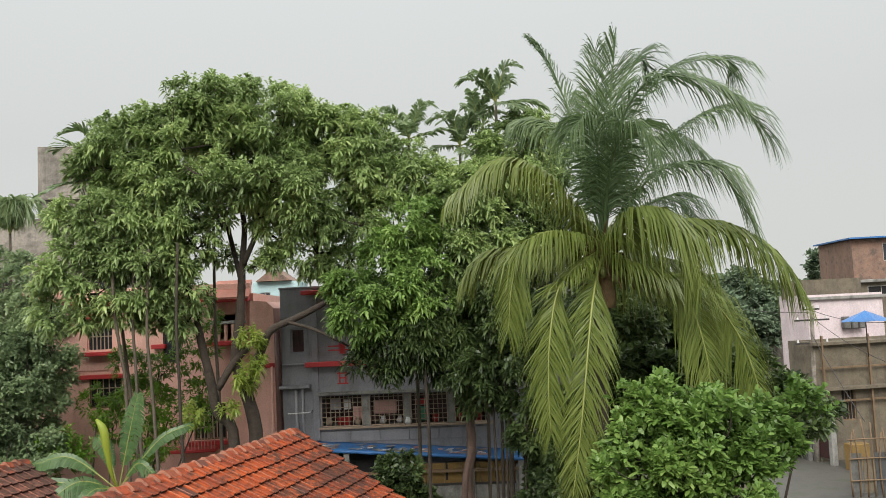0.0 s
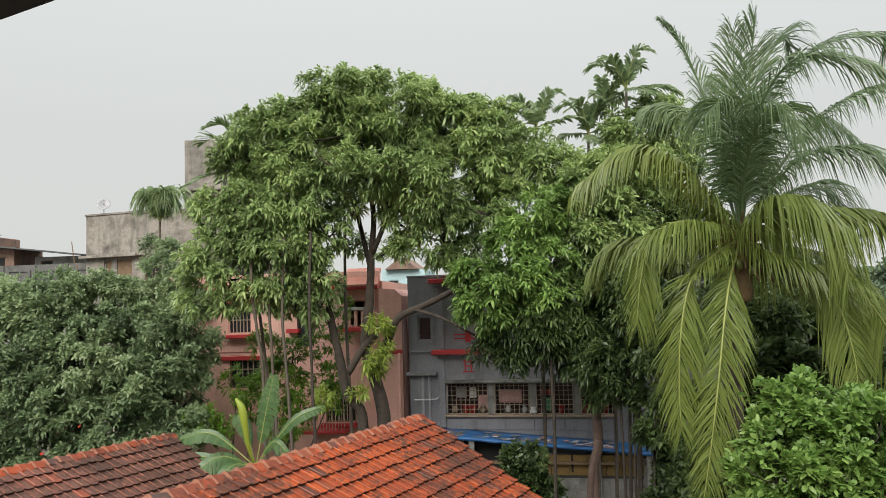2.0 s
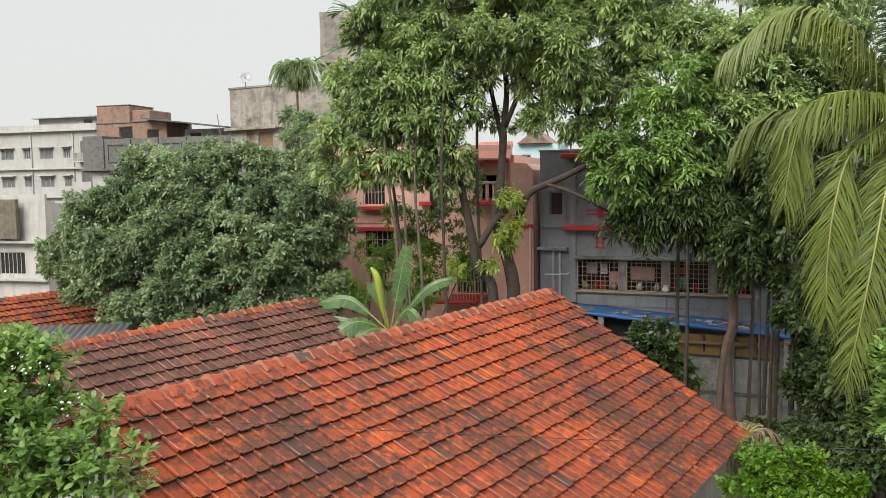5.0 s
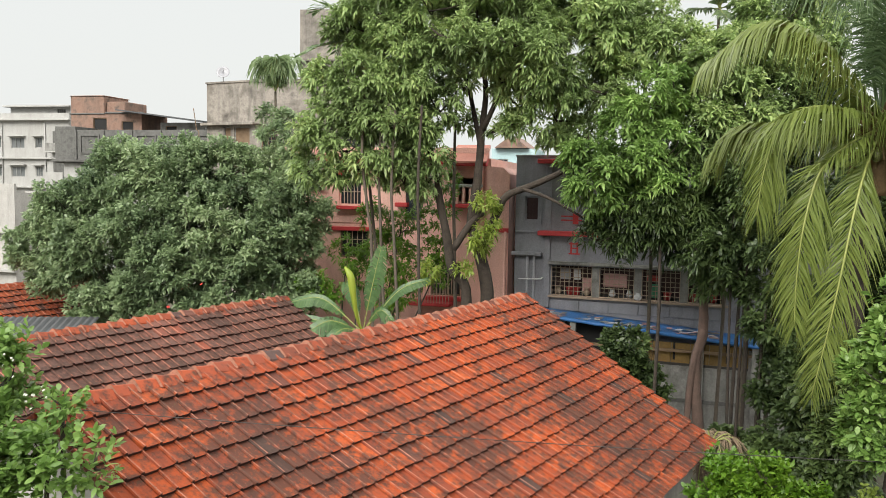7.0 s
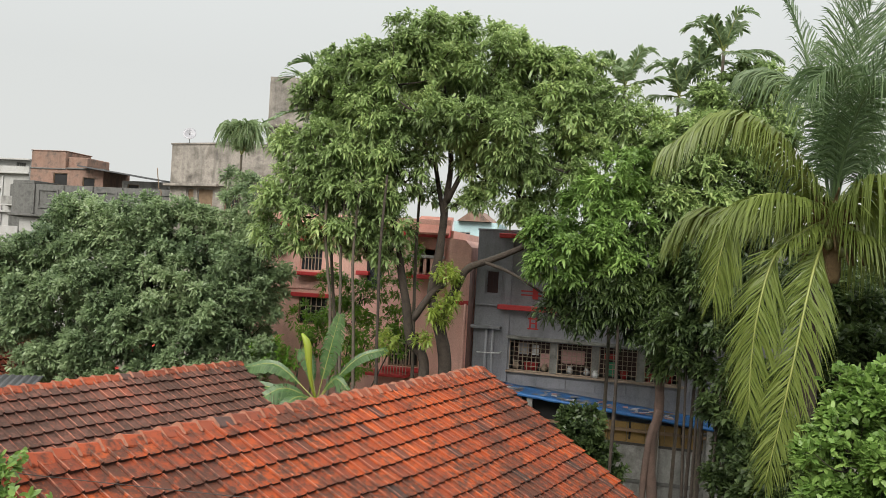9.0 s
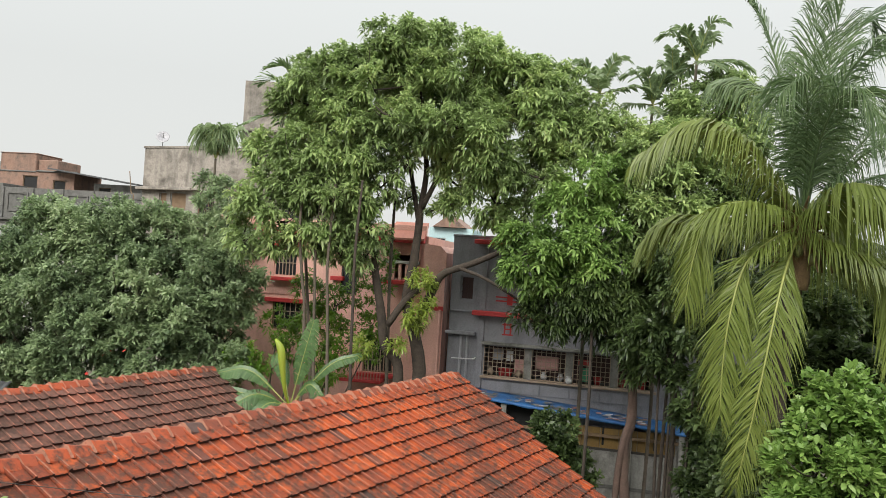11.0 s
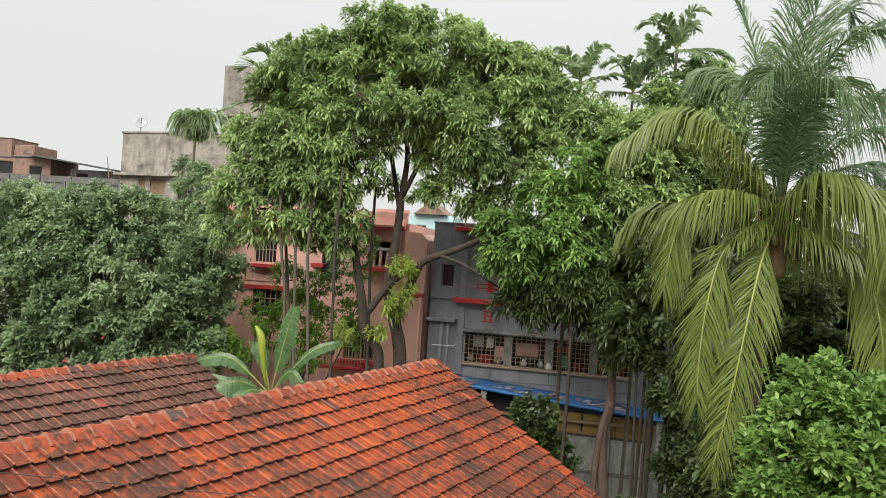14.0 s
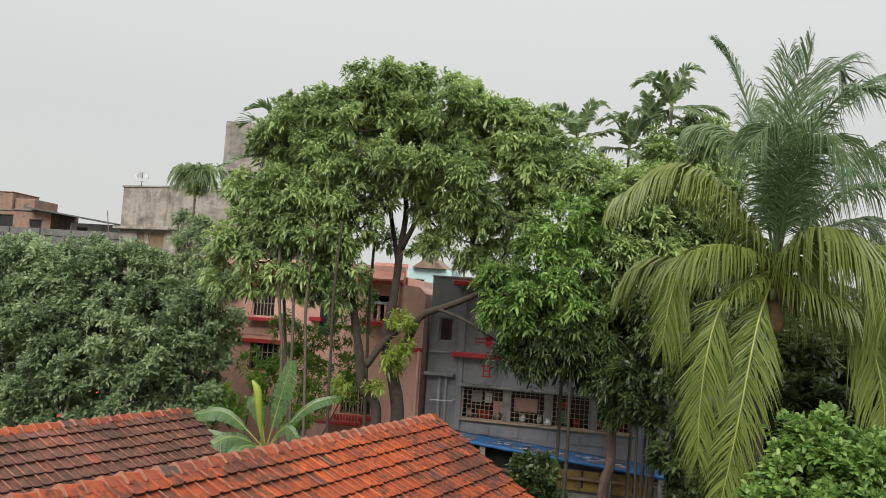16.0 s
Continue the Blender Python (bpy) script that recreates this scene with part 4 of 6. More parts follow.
def leaf_mesh(name, base, direc, length, width, droop, mat, parent, rng, label=""):
    """One mesh of many leaves: each a blade bent along its midrib, four triangles."""
    n = len(base)
    down = np.array([[0, 0, -1.0]])
    side = unit(np.cross(direc, down + rng.normal(0, 0.35, (n, 3))))
    nrm = unit(np.cross(side, direc))
    L = length[:, None]
    Wd = width[:, None]
    p1 = base + direc * L * 0.4 + nrm * L * 0.03
    p2 = base + direc * L * 0.78 + down * L * droop * 0.45
    tip = base + direc * L * 1.0 + down * L * droop
    vs = np.stack([base, p1 + side * Wd, p1 - side * Wd, p2 + side * Wd * 0.7, p2 - side * Wd * 0.7, tip], 1).reshape(-1, 3)
    o = np.arange(n)[:, None] * 6
    tris = np.concatenate([o + np.array([[0, 1, 2]]), o + np.array([[1, 3, 2]]), o + np.array([[2, 3, 4]]), o + np.array([[3, 5, 4]])], 1).reshape(-1, 3)
    me = bpy.data.meshes.new(name)
    me.vertices.add(len(vs))
    me.vertices.foreach_set("co", vs.astype(np.float32).ravel())
    me.loops.add(len(tris) * 3)
    me.loops.foreach_set("vertex_index", tris.astype(np.int32).ravel())
    me.polygons.add(len(tris))
    me.polygons.foreach_set("loop_start", np.arange(0, len(tris) * 3, 3, dtype=np.int32))
    me.update(calc_edges=True)
    ob = put_mesh(name, me, mat, parent, label)
    return ob


def crown_points(blobs, density, rng, inner=0.25, flat=0.85, clump=0.4, fill=17):
    """Twig tips in many small clumps spread over overlapping masses, ragged, with gaps between the clumps."""
    pts, axs = [], []
    B = np.array(blobs)
    for i, (x, y, z, r) in enumerate(blobs):
        k = int(density * r * r * 12.6)
        nc = max(8, int(fill * (r / clump / 2) ** 2))
        cd = unit(rng.normal(0, 1, (nc, 3)))
        cc = np.array([x, y, z]) + cd * r * (0.45 + 0.5 * rng.random((nc, 1))) * np.array([1, 1, flat])
        ok = np.ones(nc, bool)
        for j in range(len(blobs)):
            if j != i:
                ok &= np.linalg.norm((cc - B[j, :3]) / np.array([1, 1, flat]), axis=1) > B[j, 3] * 0.6
        ok |= rng.random(nc) < inner + 0.15
        if not ok.any():
            continue
        cc, cd = cc[ok], cd[ok]
        k = max(8, int(k * ok.mean()))
        rc = clump * (0.65 + 0.6 * rng.random(len(cc)))
        ids = rng.integers(0, len(cc), k)
        out = unit(cd + np.array([[0, 0, 0.7]]))[ids]
        d = unit(rng.normal(0, 1, (k, 3)) + out * 0.75)
        p = cc[ids] + d * (rc[ids] * (0.45 + 0.6 * rng.random(k)))[:, None] * np.array([1, 1, 0.8])
        pts.append(p)
        axs.append(unit(d + out * 0.3))
    return np.concatenate(pts), np.concatenate(axs)


def crown(name, blobs, density, leaves, length, width, mat, parent, seed, droop=0.35, spread=1.0, lift=0.5, inner=0.25, flat=0.85, label="", step=0.05, clump=0.42, fill=15):
    """A crown of many small twigs, each with a tuft of leaves round its tip."""
    rng = np.random.default_rng(seed)
    p, a = crown_points(blobs, density, rng, inner, flat, clump, fill)
    n = len(p)
    ax = unit(a + np.array([[0, 0, lift]]) + rng.normal(0, 0.35, (n, 3)))
    base = np.repeat(p, leaves, 0)
    axr = np.repeat(ax, leaves, 0)
    m = len(base)
    rnd = unit(rng.normal(0, 1, (m, 3)))
    perp = unit(rnd - axr * np.sum(rnd * axr, 1, keepdims=True))
    th = spread * (0.35 + 0.85 * rng.random(m))[:, None]
    direc = unit(axr * np.cos(th) + perp * np.sin(th))
    base = base + axr * (rng.random((m, 1)) - 0.6) * step * 4
    return leaf_mesh(name, base, direc, length * (0.65 + 0.6 * rng.random(m)), width * (0.75 + 0.5 * rng.random(m)), droop, mat, parent, rng, label)


def twigs(parent, origin_blobs, seed, mat, per=5, r=0.03):
    """Branchlets from the middle of each leafy mass to its outside."""
    rng = random.Random(seed)
    vs, fs = [], []
    for x, y, z, rad in origin_blobs:
        for _ in range(per):
            d = Vector((rng.gauss(0, 1), rng.gauss(0, 1), abs(rng.gauss(0.2, 0.8)))).normalized()
            c = Vector((x, y, z - rad * 0.3))
            mid = c + d * rad * 0.5 + Vector((rng.gauss(0, 0.1), rng.gauss(0, 0.1), 0)) * rad
            v, f = tube_arrays(smooth_line([c, mid, c + d * rad * 0.95 + Vector((0, 0, 0.25 * rad))], 3), [r * (1 - 0.75 * i / 6) for i in range(7)], 5)
            o = len(vs)
            vs += v
            fs += [tuple(i + o for i in q2) for q2 in f]
    return tagged(from_arrays("twig_tangle", vs, fs, mat, parent, smooth=True), kind="stuff")


def tree(name, label, base, category="tree"):
    return empty(name, Matrix.Translation(base), label, category)


def limb(parent, pts, r0, r1, mat=BARK, name="limb", sides=9):
    o = parent.matrix_world.translation
    return tube(name, [Vector(p) - o for p in pts], r0, r1, mat, parent, sides, 5, jitter=0.14)


def shifted(blobs, o):
    return [(b[0] - o[0], b[1] - o[1], b[2] - o[2], b[3]) for b in blobs]


# the great mango tree behind the red roof
MB = (-5.3, 24.2, 0)
mango = tree("mango_tree", "tall spreading mango tree, leaves bright on top", MB)
limb(mango, [(-4.6, 24.2, 0), (-4.61, 24.20, 4.88), (-4.81, 24.20, 6.22), (-5.15, 24.20, 7.40), (-5.01, 24.30, 8.74), (-4.94, 24.40, 10.10), (-4.85, 24.50, 11.49), (-5.05, 24.60, 12.55), (-5.30, 24.80, 14.37)], 0.24, 0.03, name="trunk")
limb(mango, [(-5.9, 24.0, 0), (-5.20, 23.90, 4.96), (-5.67, 23.90, 5.96), (-5.86, 23.80, 7.13), (-6.08, 23.80, 8.13), (-6.19, 23.70, 9.13), (-6.55, 23.60, 10.13), (-6.80, 23.40, 10.96)], 0.18, 0.07, name="trunk")
limb(mango, [(-5.65, 23.90, 6.62), (-5.15, 24.00, 7.41), (-4.75, 24.10, 7.80)], 0.11, 0.10)
limb(mango, [(-4.84, 24.20, 6.55), (-4.38, 24.10, 7.70), (-4.05, 24.00, 8.28), (-3.34, 23.80, 8.58), (-2.65, 23.60, 8.88), (-1.62, 23.40, 9.40), (-0.61, 23.20, 9.68)], 0.14, 0.06)
limb(mango, [(-3.51, 23.80, 8.50), (-2.66, 23.50, 8.22), (-1.68, 23.30, 7.69)], 0.06, 0.03)
limb(mango, [(-4.90, 24.40, 10.27), (-4.41, 24.20, 11.26), (-4.10, 24.00, 12.08), (-3.55, 24.00, 13.26)], 0.09, 0.04)
limb(mango, [(-4.95, 24.40, 9.76), (-5.33, 24.90, 11.02), (-5.75, 25.40, 12.52), (-6.11, 25.60, 14.02)], 0.09, 0.04)
limb(mango, [(-4.74, 24.40, 10.09), (-4.14, 25.00, 10.80), (-3.12, 25.50, 11.52), (-2.01, 25.50, 12.56)], 0.08, 0.03)
limb(mango, [(-6.19, 23.70, 9.13), (-6.99, 23.40, 9.82), (-8.03, 23.20, 10.51), (-9.06, 23.00, 10.86)], 0.07, 0.03)
limb(mango, [(-6.42, 23.70, 9.80), (-7.29, 24.00, 11.54), (-8.16, 24.20, 12.80)], 0.07, 0.03)
blobs_a = [(-5.30, 24.50, 15.10, 1.38), (-6.56, 24.00, 14.24, 1.43), (-3.77, 24.00, 14.40, 1.36), (-2.30, 24.50, 14.01, 1.30), (-8.16, 24.00, 13.70, 1.33), (-9.20, 24.30, 13.40, 0.81), (-9.64, 23.60, 11.80, 0.68), (-5.30, 26.00, 13.88, 1.10), (-7.39, 23.60, 12.67, 1.23), (-8.40, 23.40, 11.69, 1.13), (-6.62, 23.40, 11.70, 0.98), (-7.23, 23.20, 10.63, 0.99), (-10.02, 23.20, 10.03, 0.66), (-8.92, 23.00, 9.73, 0.63), (-9.09, 23.00, 8.94, 0.41), (-3.02, 23.60, 12.32, 1.24), (-2.62, 24.00, 10.83, 1.04)]
blobs_a2 = [(-1.21, 24.50, 13.09, 1.31), (-0.74, 25.00, 14.24, 0.71), (-1.24, 24.00, 11.62, 1.11), (-3.88, 24.60, 11.28, 0.77), (-5.84, 26.50, 14.76, 1.30), (-3.54, 26.50, 13.72, 1.30), (-7.58, 23.20, 8.87, 0.57), (-6.56, 23.60, 9.47, 0.73), (-8.22, 23.00, 9.14, 0.53), (-7.03, 23.20, 8.76, 0.54), (-1.92, 24.40, 10.14, 0.62), (-8.22, 23.30, 10.60, 0.83), (-7.46, 23.10, 9.59, 0.67), (-6.49, 23.40, 10.45, 0.72), (-9.18, 23.30, 10.89, 0.70), (-6.37, 23.40, 8.73, 0.42), (-10.16, 23.30, 8.99, 0.44), (-5.59, 23.00, 13.00, 0.72), (-3.90, 23.00, 12.77, 0.81), (-4.64, 23.40, 12.44, 0.59), (-5.33, 23.60, 11.50, 0.42), (-4.04, 24.20, 10.53, 0.47), (-4.24, 24.00, 11.88, 0.51), (-5.53, 25.00, 10.68, 0.31), (-3.62, 24.3, 15.09, 0.85), (-2.6, 24.3, 14.51, 0.75), (-6.4, 24.3, 15.29, 0.75), (-7.62, 24.0, 14.65, 0.6), (-1.31, 24.4, 14.13, 0.6), (-5.99, 23.40, 10.92, 0.55)]
loc = shifted(blobs_a + blobs_a2, MB)
crown("crown", loc, 33, 9, 0.24, 0.033, LEAF_MANGO, mango, 11, droop=0.5, inner=0.3)
twigs(mango, loc, 5, BARK, 4)
blobs_c = [(-0.46, 22.80, 9.17, 1.16), (-1.28, 22.80, 8.81, 0.93), (0.36, 22.80, 9.62, 0.97), (-0.42, 23.00, 10.32, 0.82), (-1.57, 22.80, 9.55, 0.67), (0.65, 22.90, 8.80, 0.89), (0.35, 23.20, 11.13, 1.00)]
loc = shifted(blobs_c, MB)
crown("bright_bough", loc, 40, 9, 0.23, 0.034, LEAF_BOUGH, mango, 12, droop=0.45, inner=0.15, label="drooping bough with bright green leaves")
twigs(mango, loc, 6, BARK, 4)
young = [(-4.64, 23.60, 8.07, 0.42), (-4.76, 23.60, 6.93, 0.42), (-5.27, 23.60, 6.06, 0.26), (-6.27, 23.50, 5.96, 0.26), (-6.19, 23.40, 6.13, 0.23), (-4.42, 23.60, 7.40, 0.29)]
crown("young_growth", shifted(young, MB), 34, 7, 0.2, 0.026, LEAF_YOUNG, mango, 13, droop=0.5, clump=0.16, label="yellow-green young shoots on the trunk")

# the darker mango tree in front of the grey house
MD = (2.0, 23.5, 0)
mango2 = tree("mango_tree", "dense dark mango tree before the grey house", MD)
limb(mango2, [(1.9, 23.5, 0), (1.53, 23.50, 3.37), (1.70, 23.50, 4.49), (1.69, 23.50, 5.79), (1.73, 23.50, 7.43), (1.69, 23.60, 9.09), (1.45, 23.80, 10.80)], 0.16, 0.09, BARK_RED, "trunk")
limb(mango2, [(1.3, 23.4, 0), (1.42, 23.40, 3.23), (1.71, 23.45, 4.66)], 0.09, 0.1, BARK_RED, "trunk")
limb(mango2, [(1.72, 23.50, 7.10), (2.29, 23.20, 8.40), (2.85, 23.20, 9.69)], 0.09, 0.05, BARK_RED)
limb(mango2, [(1.73, 23.50, 7.43), (0.82, 23.60, 8.46), (0.03, 23.60, 9.50)], 0.09, 0.05, BARK_RED)
blobs_d = [(1.85, 24.00, 11.84, 1.29), (0.86, 24.40, 12.46, 1.14), (2.91, 24.00, 12.31, 1.21), (3.38, 24.40, 13.60, 1.06), (3.77, 24.40, 14.30, 0.67), (2.28, 23.60, 10.75, 1.27), (3.19, 24.00, 11.09, 1.21), (4.03, 24.50, 12.34, 1.06), (1.43, 23.80, 10.46, 1.19), (0.17, 24.60, 12.69, 0.97), (4.54, 25.00, 13.67, 0.91), (-0.15, 24.60, 13.33, 0.79), (2.71, 23.40, 9.70, 1.17)]
blobs_d2 = [(1.31, 23.20, 8.61, 1.23), (2.44, 23.20, 8.22, 1.24), (0.46, 23.10, 8.00, 0.98), (-0.54, 23.10, 7.64, 0.78), (-1.20, 23.10, 7.27, 0.62), (1.72, 23.00, 7.13, 0.97), (2.72, 23.30, 7.06, 0.83), (0.58, 23.00, 7.19, 0.65), (3.57, 23.80, 9.01, 1.02), (2.00, 23.00, 6.31, 0.52), (4.64, 24.50, 10.55, 1.23), (4.95, 25.00, 8.26, 1.26), (-0.72, 23.00, 6.93, 0.38), (5.97, 24.50, 9.26, 0.89), (6.37, 23.00, 8.04, 0.83), (6.84, 22.00, 7.09, 0.76)]
loc = shifted(blobs_d, MD)
crown("crown", loc, 34, 9, 0.23, 0.033, LEAF_MANGO, mango2, 21, droop=0.45, inner=0.2)
twigs(mango2, loc, 7, BARK, 3)
# underside of the crown takes the leaf colours darkened for shade
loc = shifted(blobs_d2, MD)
crown("lower_crown", loc, 32, 9, 0.24, 0.03, LEAF_MANGO_SHADED, mango2, 22, droop=0.5, inner=0.25, label="hanging lower leaves coloured dark for shade")
twigs(mango2, loc, 8, BARK, 3)

# the dense dull-green tree beyond the brown roof
LB = (-15.8, 25.5, 0)
ltree = tree("evergreen_tree", "dense round evergreen tree with dull green leaves", LB)
limb(ltree, [LB, (-15.9, 25.4, 2.0), (-15.8, 25.3, 4.4), (-15.6, 25.2, 6.5)], 0.24, 0.1, BARK, "trunk")
for tx, tz in ((-18.5, 6.5), (-13.2, 6.6), (-17.0, 8.4), (-14.6, 8.6), (-19.8, 5.6), (-11.6, 5.8)):
    limb(ltree, [(-15.8, 25.4, 3.2), ((tx - 15.8) / 2, 25.2, tz - 1.6), (tx, 24.9, tz)], 0.12, 0.04)
blobs_l = [(-16.02, 25.00, 8.99, 1.36), (-17.97, 25.00, 8.77, 1.36), (-14.51, 25.40, 8.82, 1.41), (-19.59, 25.00, 7.71, 1.45), (-12.84, 25.40, 7.87, 1.37), (-11.64, 25.40, 6.86, 1.14), (-21.04, 25.00, 6.40, 1.21), (-18.71, 24.60, 6.30, 1.72), (-16.44, 24.40, 7.26, 1.74), (-14.39, 24.40, 7.01, 1.68), (-12.76, 24.60, 6.19, 1.54), (-15.58, 24.20, 5.51, 1.72), (-17.62, 24.20, 4.93, 1.34), (-13.58, 24.40, 5.07, 1.36)]
blobs_l2 = [(-11.75, 25.00, 5.55, 1.03), (-19.83, 24.40, 5.12, 1.05), (-11.42, 26.00, 7.79, 0.84), (-11.86, 26.40, 8.79, 0.90), (-12.72, 26.20, 9.03, 0.77), (-13.93, 26.00, 9.12, 0.79), (-17.28, 25.40, 9.28, 0.77), (-15.80, 25.60, 9.41, 0.71), (-16.08, 23.80, 4.11, 1.08), (-13.95, 23.80, 4.12, 0.94), (-18.33, 23.80, 3.91, 0.91), (-11.96, 24.00, 4.56, 0.90), (-10.91, 24.40, 4.86, 0.80), (-21.31, 24.80, 5.70, 0.88)]
loc = shifted(blobs_l + blobs_l2, LB)
crown("crown", loc, 56, 8, 0.18, 0.036, LEAF_ROUND, ltree, 31, droop=0.25, inner=0.2, spread=1.2)
twigs(ltree, loc, 9, BARK, 3)


# ---- palms ----
def frond(parent, pts, leaflets, ll, mat, rng, hang=0.5, rib=0.022, name="frond", wide=0.022, lean=0.55, face=None, rib_mat=RACHIS, bare=0.09):
    """A feather leaf: a tapered rib and two rows of narrow leaflets that hang."""
    o = parent.matrix_world.translation
    line = [Vector(p) - o for p in smooth_line(pts, 10)]
    k = len(line) - 1
    vs, fs = tube_arrays(line, [rib * (1 - 0.85 * i / k) for i in range(k + 1)], 6)
    ob = from_arrays(name, vs, fs, rib_mat, parent, smooth=True)
    lv, lf = [], []
    for j in range(leaflets):
        f = bare + (1 - bare) * (j + rng.random() * 0.6) / leaflets
        i = min(int(f * k), k - 1)
        p = line[i].lerp(line[i + 1], f * k - i)
        d = (line[i + 1] - line[i]).normalized()
        steep = d.z * d.z if face else 0.0
        s = d.cross(Vector((0, 0, 1 - steep)) + (face or Vector()) * steep)
        s = s.normalized() if s.length > 0.15 else Vector((1, 0, 0))
        up = s.cross(d).normalized()
        size = ll * (0.45 + 0.55 * math.sin(math.pi * min(1, 0.12 + 0.8 * f))) * (1 if f < 0.9 else 0.8)
        for sg in (-1, 1):
            a = min(1.35, lean + rng.uniform(-0.2, 0.2) + 0.5 * f)
            dd = (s * sg * math.cos(a) + d * math.sin(a) + up * 0.2).normalized()
            l1 = size * rng.uniform(0.85, 1.1)
            h = hang * rng.uniform(0.75, 1.25) * (1.5 - 0.5 * steep if face else 1.0)
            q0 = p
            q1 = p + dd * l1 * 0.35 + Vector((0, 0, -0.08 * h * l1))
            q2 = p + dd * l1 * 0.68 + Vector((0, 0, -0.38 * h * l1))
            q3 = p + dd * l1 * 0.9 + Vector((0, 0, -0.95 * h * l1))
            wv = (d * 0.8 + up * rng.uniform(-0.5, 0.5)).normalized()
            b = len(lv)
            for q4, w4 in ((q0, 0.5), (q1, 1.0), (q2, 0.75)):
                lv += [q4 + wv * wide * w4, q4 - wv * wide * w4]
            lv.append(q3)
            lf += [(b, b + 1, b + 3, b + 2), (b + 2, b + 3, b + 5, b + 4), (b + 4, b + 5, b + 6)]
    from_arrays("leaflet_comb", lv, lf, mat, ob)
    return ob


CB = (3.7, 14.6, 0)
coco = tree("coconut_palm", "coconut palm with long hanging fronds and green nuts", CB, "palm")
limb(coco, [(3.5, 14.7, 0), (3.42, 14.7, 3.0), (3.50, 14.60, 6.72), (3.58, 14.60, 7.97), (3.66, 14.60, 8.81), (3.74, 14.60, 9.55)], 0.13, 0.18, BARK, "trunk", 12)
HEART = (3.72, 14.50, 9.65)
rngp = random.Random(4)
fr_new = [([(3.43, 14.6, 11.18), (3.25, 14.8, 12.43), (2.95, 15.0, 13.34), (2.73, 15.1, 13.72)], 0.35), ([(3.79, 14.5, 11.14), (3.77, 14.5, 12.44), (3.78, 14.5, 13.45)], 0.3), ([(3.85, 14.4, 11.12), (3.98, 14.3, 12.49), (4.11, 14.2, 13.58)], 0.3), ([(3.93, 14.8, 11.19), (4.32, 15.2, 12.6), (4.88, 15.5, 13.54), (5.14, 15.7, 13.43)], 0.5), ([(3.76, 14.1, 10.76), (4.0, 13.7, 11.91), (4.48, 13.4, 12.52), (5.2, 13.2, 12.43), (5.78, 13.1, 12.13)], 0.7), ([(4.01, 14.7, 10.84), (4.61, 15.0, 12.31), (5.51, 15.2, 13.24), (6.62, 15.4, 13.43), (6.82, 15.5, 13.22)], 0.6), ([(4.27, 14.6, 10.6), (5.11, 14.8, 11.64), (5.89, 14.9, 12.18), (6.72, 15.0, 12.34), (7.36, 15.1, 11.72)], 0.65), ([(4.06, 14.3, 10.25), (4.63, 14.1, 10.93), (5.28, 14.0, 11.09), (5.75, 13.9, 10.95), (6.23, 13.8, 10.05)], 0.8), ([(3.73, 15.0, 10.68), (3.44, 15.4, 11.78), (3.03, 15.8, 12.35), (2.56, 16.1, 12.5)], 0.9), ([(4.06, 15.0, 10.67), (4.73, 15.6, 11.65), (5.64, 16.2, 12.09), (6.48, 16.6, 11.78)], 0.9), ([(3.72, 14.0, 10.64), (3.81, 13.4, 11.44), (4.02, 12.9, 11.62), (4.21, 12.5, 11.14)], 0.8), ([(3.62, 14.1, 10.66), (3.48, 13.6, 11.5), (3.24, 13.2, 11.82), (2.85, 12.8, 11.54)], 0.8), ([(3.9, 15.0, 10.79), (4.07, 15.6, 12.14), (4.03, 16.2, 13.0), (3.89, 16.7, 12.9)], 0.7), ([(4.13, 14.8, 10.1), (4.88, 15.2, 10.55), (5.54, 15.5, 10.68), (6.07, 15.8, 10.12)], 0.9)]
fr_old = [([(3.37, 14.3, 10.07), (2.61, 14.1, 11.0), (1.79, 14.0, 11.29), (0.92, 13.9, 10.7)], 0.85, 0), ([(3.16, 14.1, 9.87), (2.53, 13.7, 9.92), (2.04, 13.5, 9.65), (1.81, 13.4, 8.97), (1.71, 13.4, 8.2)], 0.5, 1), ([(3.13, 14.0, 9.34), (2.65, 13.6, 8.89), (2.42, 13.4, 8.07), (2.35, 13.4, 7.22), (2.35, 13.4, 6.46)], 0.3, 1), ([(3.39, 13.9, 9.02), (3.16, 13.5, 8.33), (2.95, 13.3, 7.2), (2.8, 13.3, 6.27), (2.63, 13.3, 5.35)], 0.25, 1), ([(3.81, 13.9, 9.91), (4.07, 13.4, 10.22), (4.42, 13.1, 10.17), (4.78, 12.9, 9.67), (4.91, 12.8, 8.9)], 0.8, 1), ([(4.17, 14.4, 9.84), (5.06, 14.5, 10.11), (6.05, 14.6, 10.03), (6.92, 14.7, 9.53), (7.56, 14.8, 8.65)], 0.95, 0), ([(4.03, 14.0, 9.38), (4.55, 13.6, 9.05), (4.9, 13.4, 8.49), (5.08, 13.3, 7.67), (5.12, 13.3, 6.91)], 0.45, 1), ([(4.32, 14.3, 9.3), (5.29, 14.2, 8.89), (5.96, 14.1, 7.99), (6.29, 14.1, 6.97), (6.39, 14.1, 6.27)], 0.5, 1), ([(3.21, 14.9, 9.71), (2.53, 15.4, 9.78), (1.79, 15.8, 9.79), (1.33, 16.0, 9.42)], 0.8, 0), ([(4.25, 14.8, 9.5), (5.2, 15.4, 9.44), (6.1, 15.8, 8.97), (6.56, 16.0, 8.04)], 0.8, 1)]
for pts, hang in fr_new:
    frond(coco, [HEART] + pts, 120, 1.1, LEAF_PALM, rngp, hang * 1.15, 0.03, wide=0.014, lean=0.72, bare=0.14, rib_mat=LEAF_PALM)
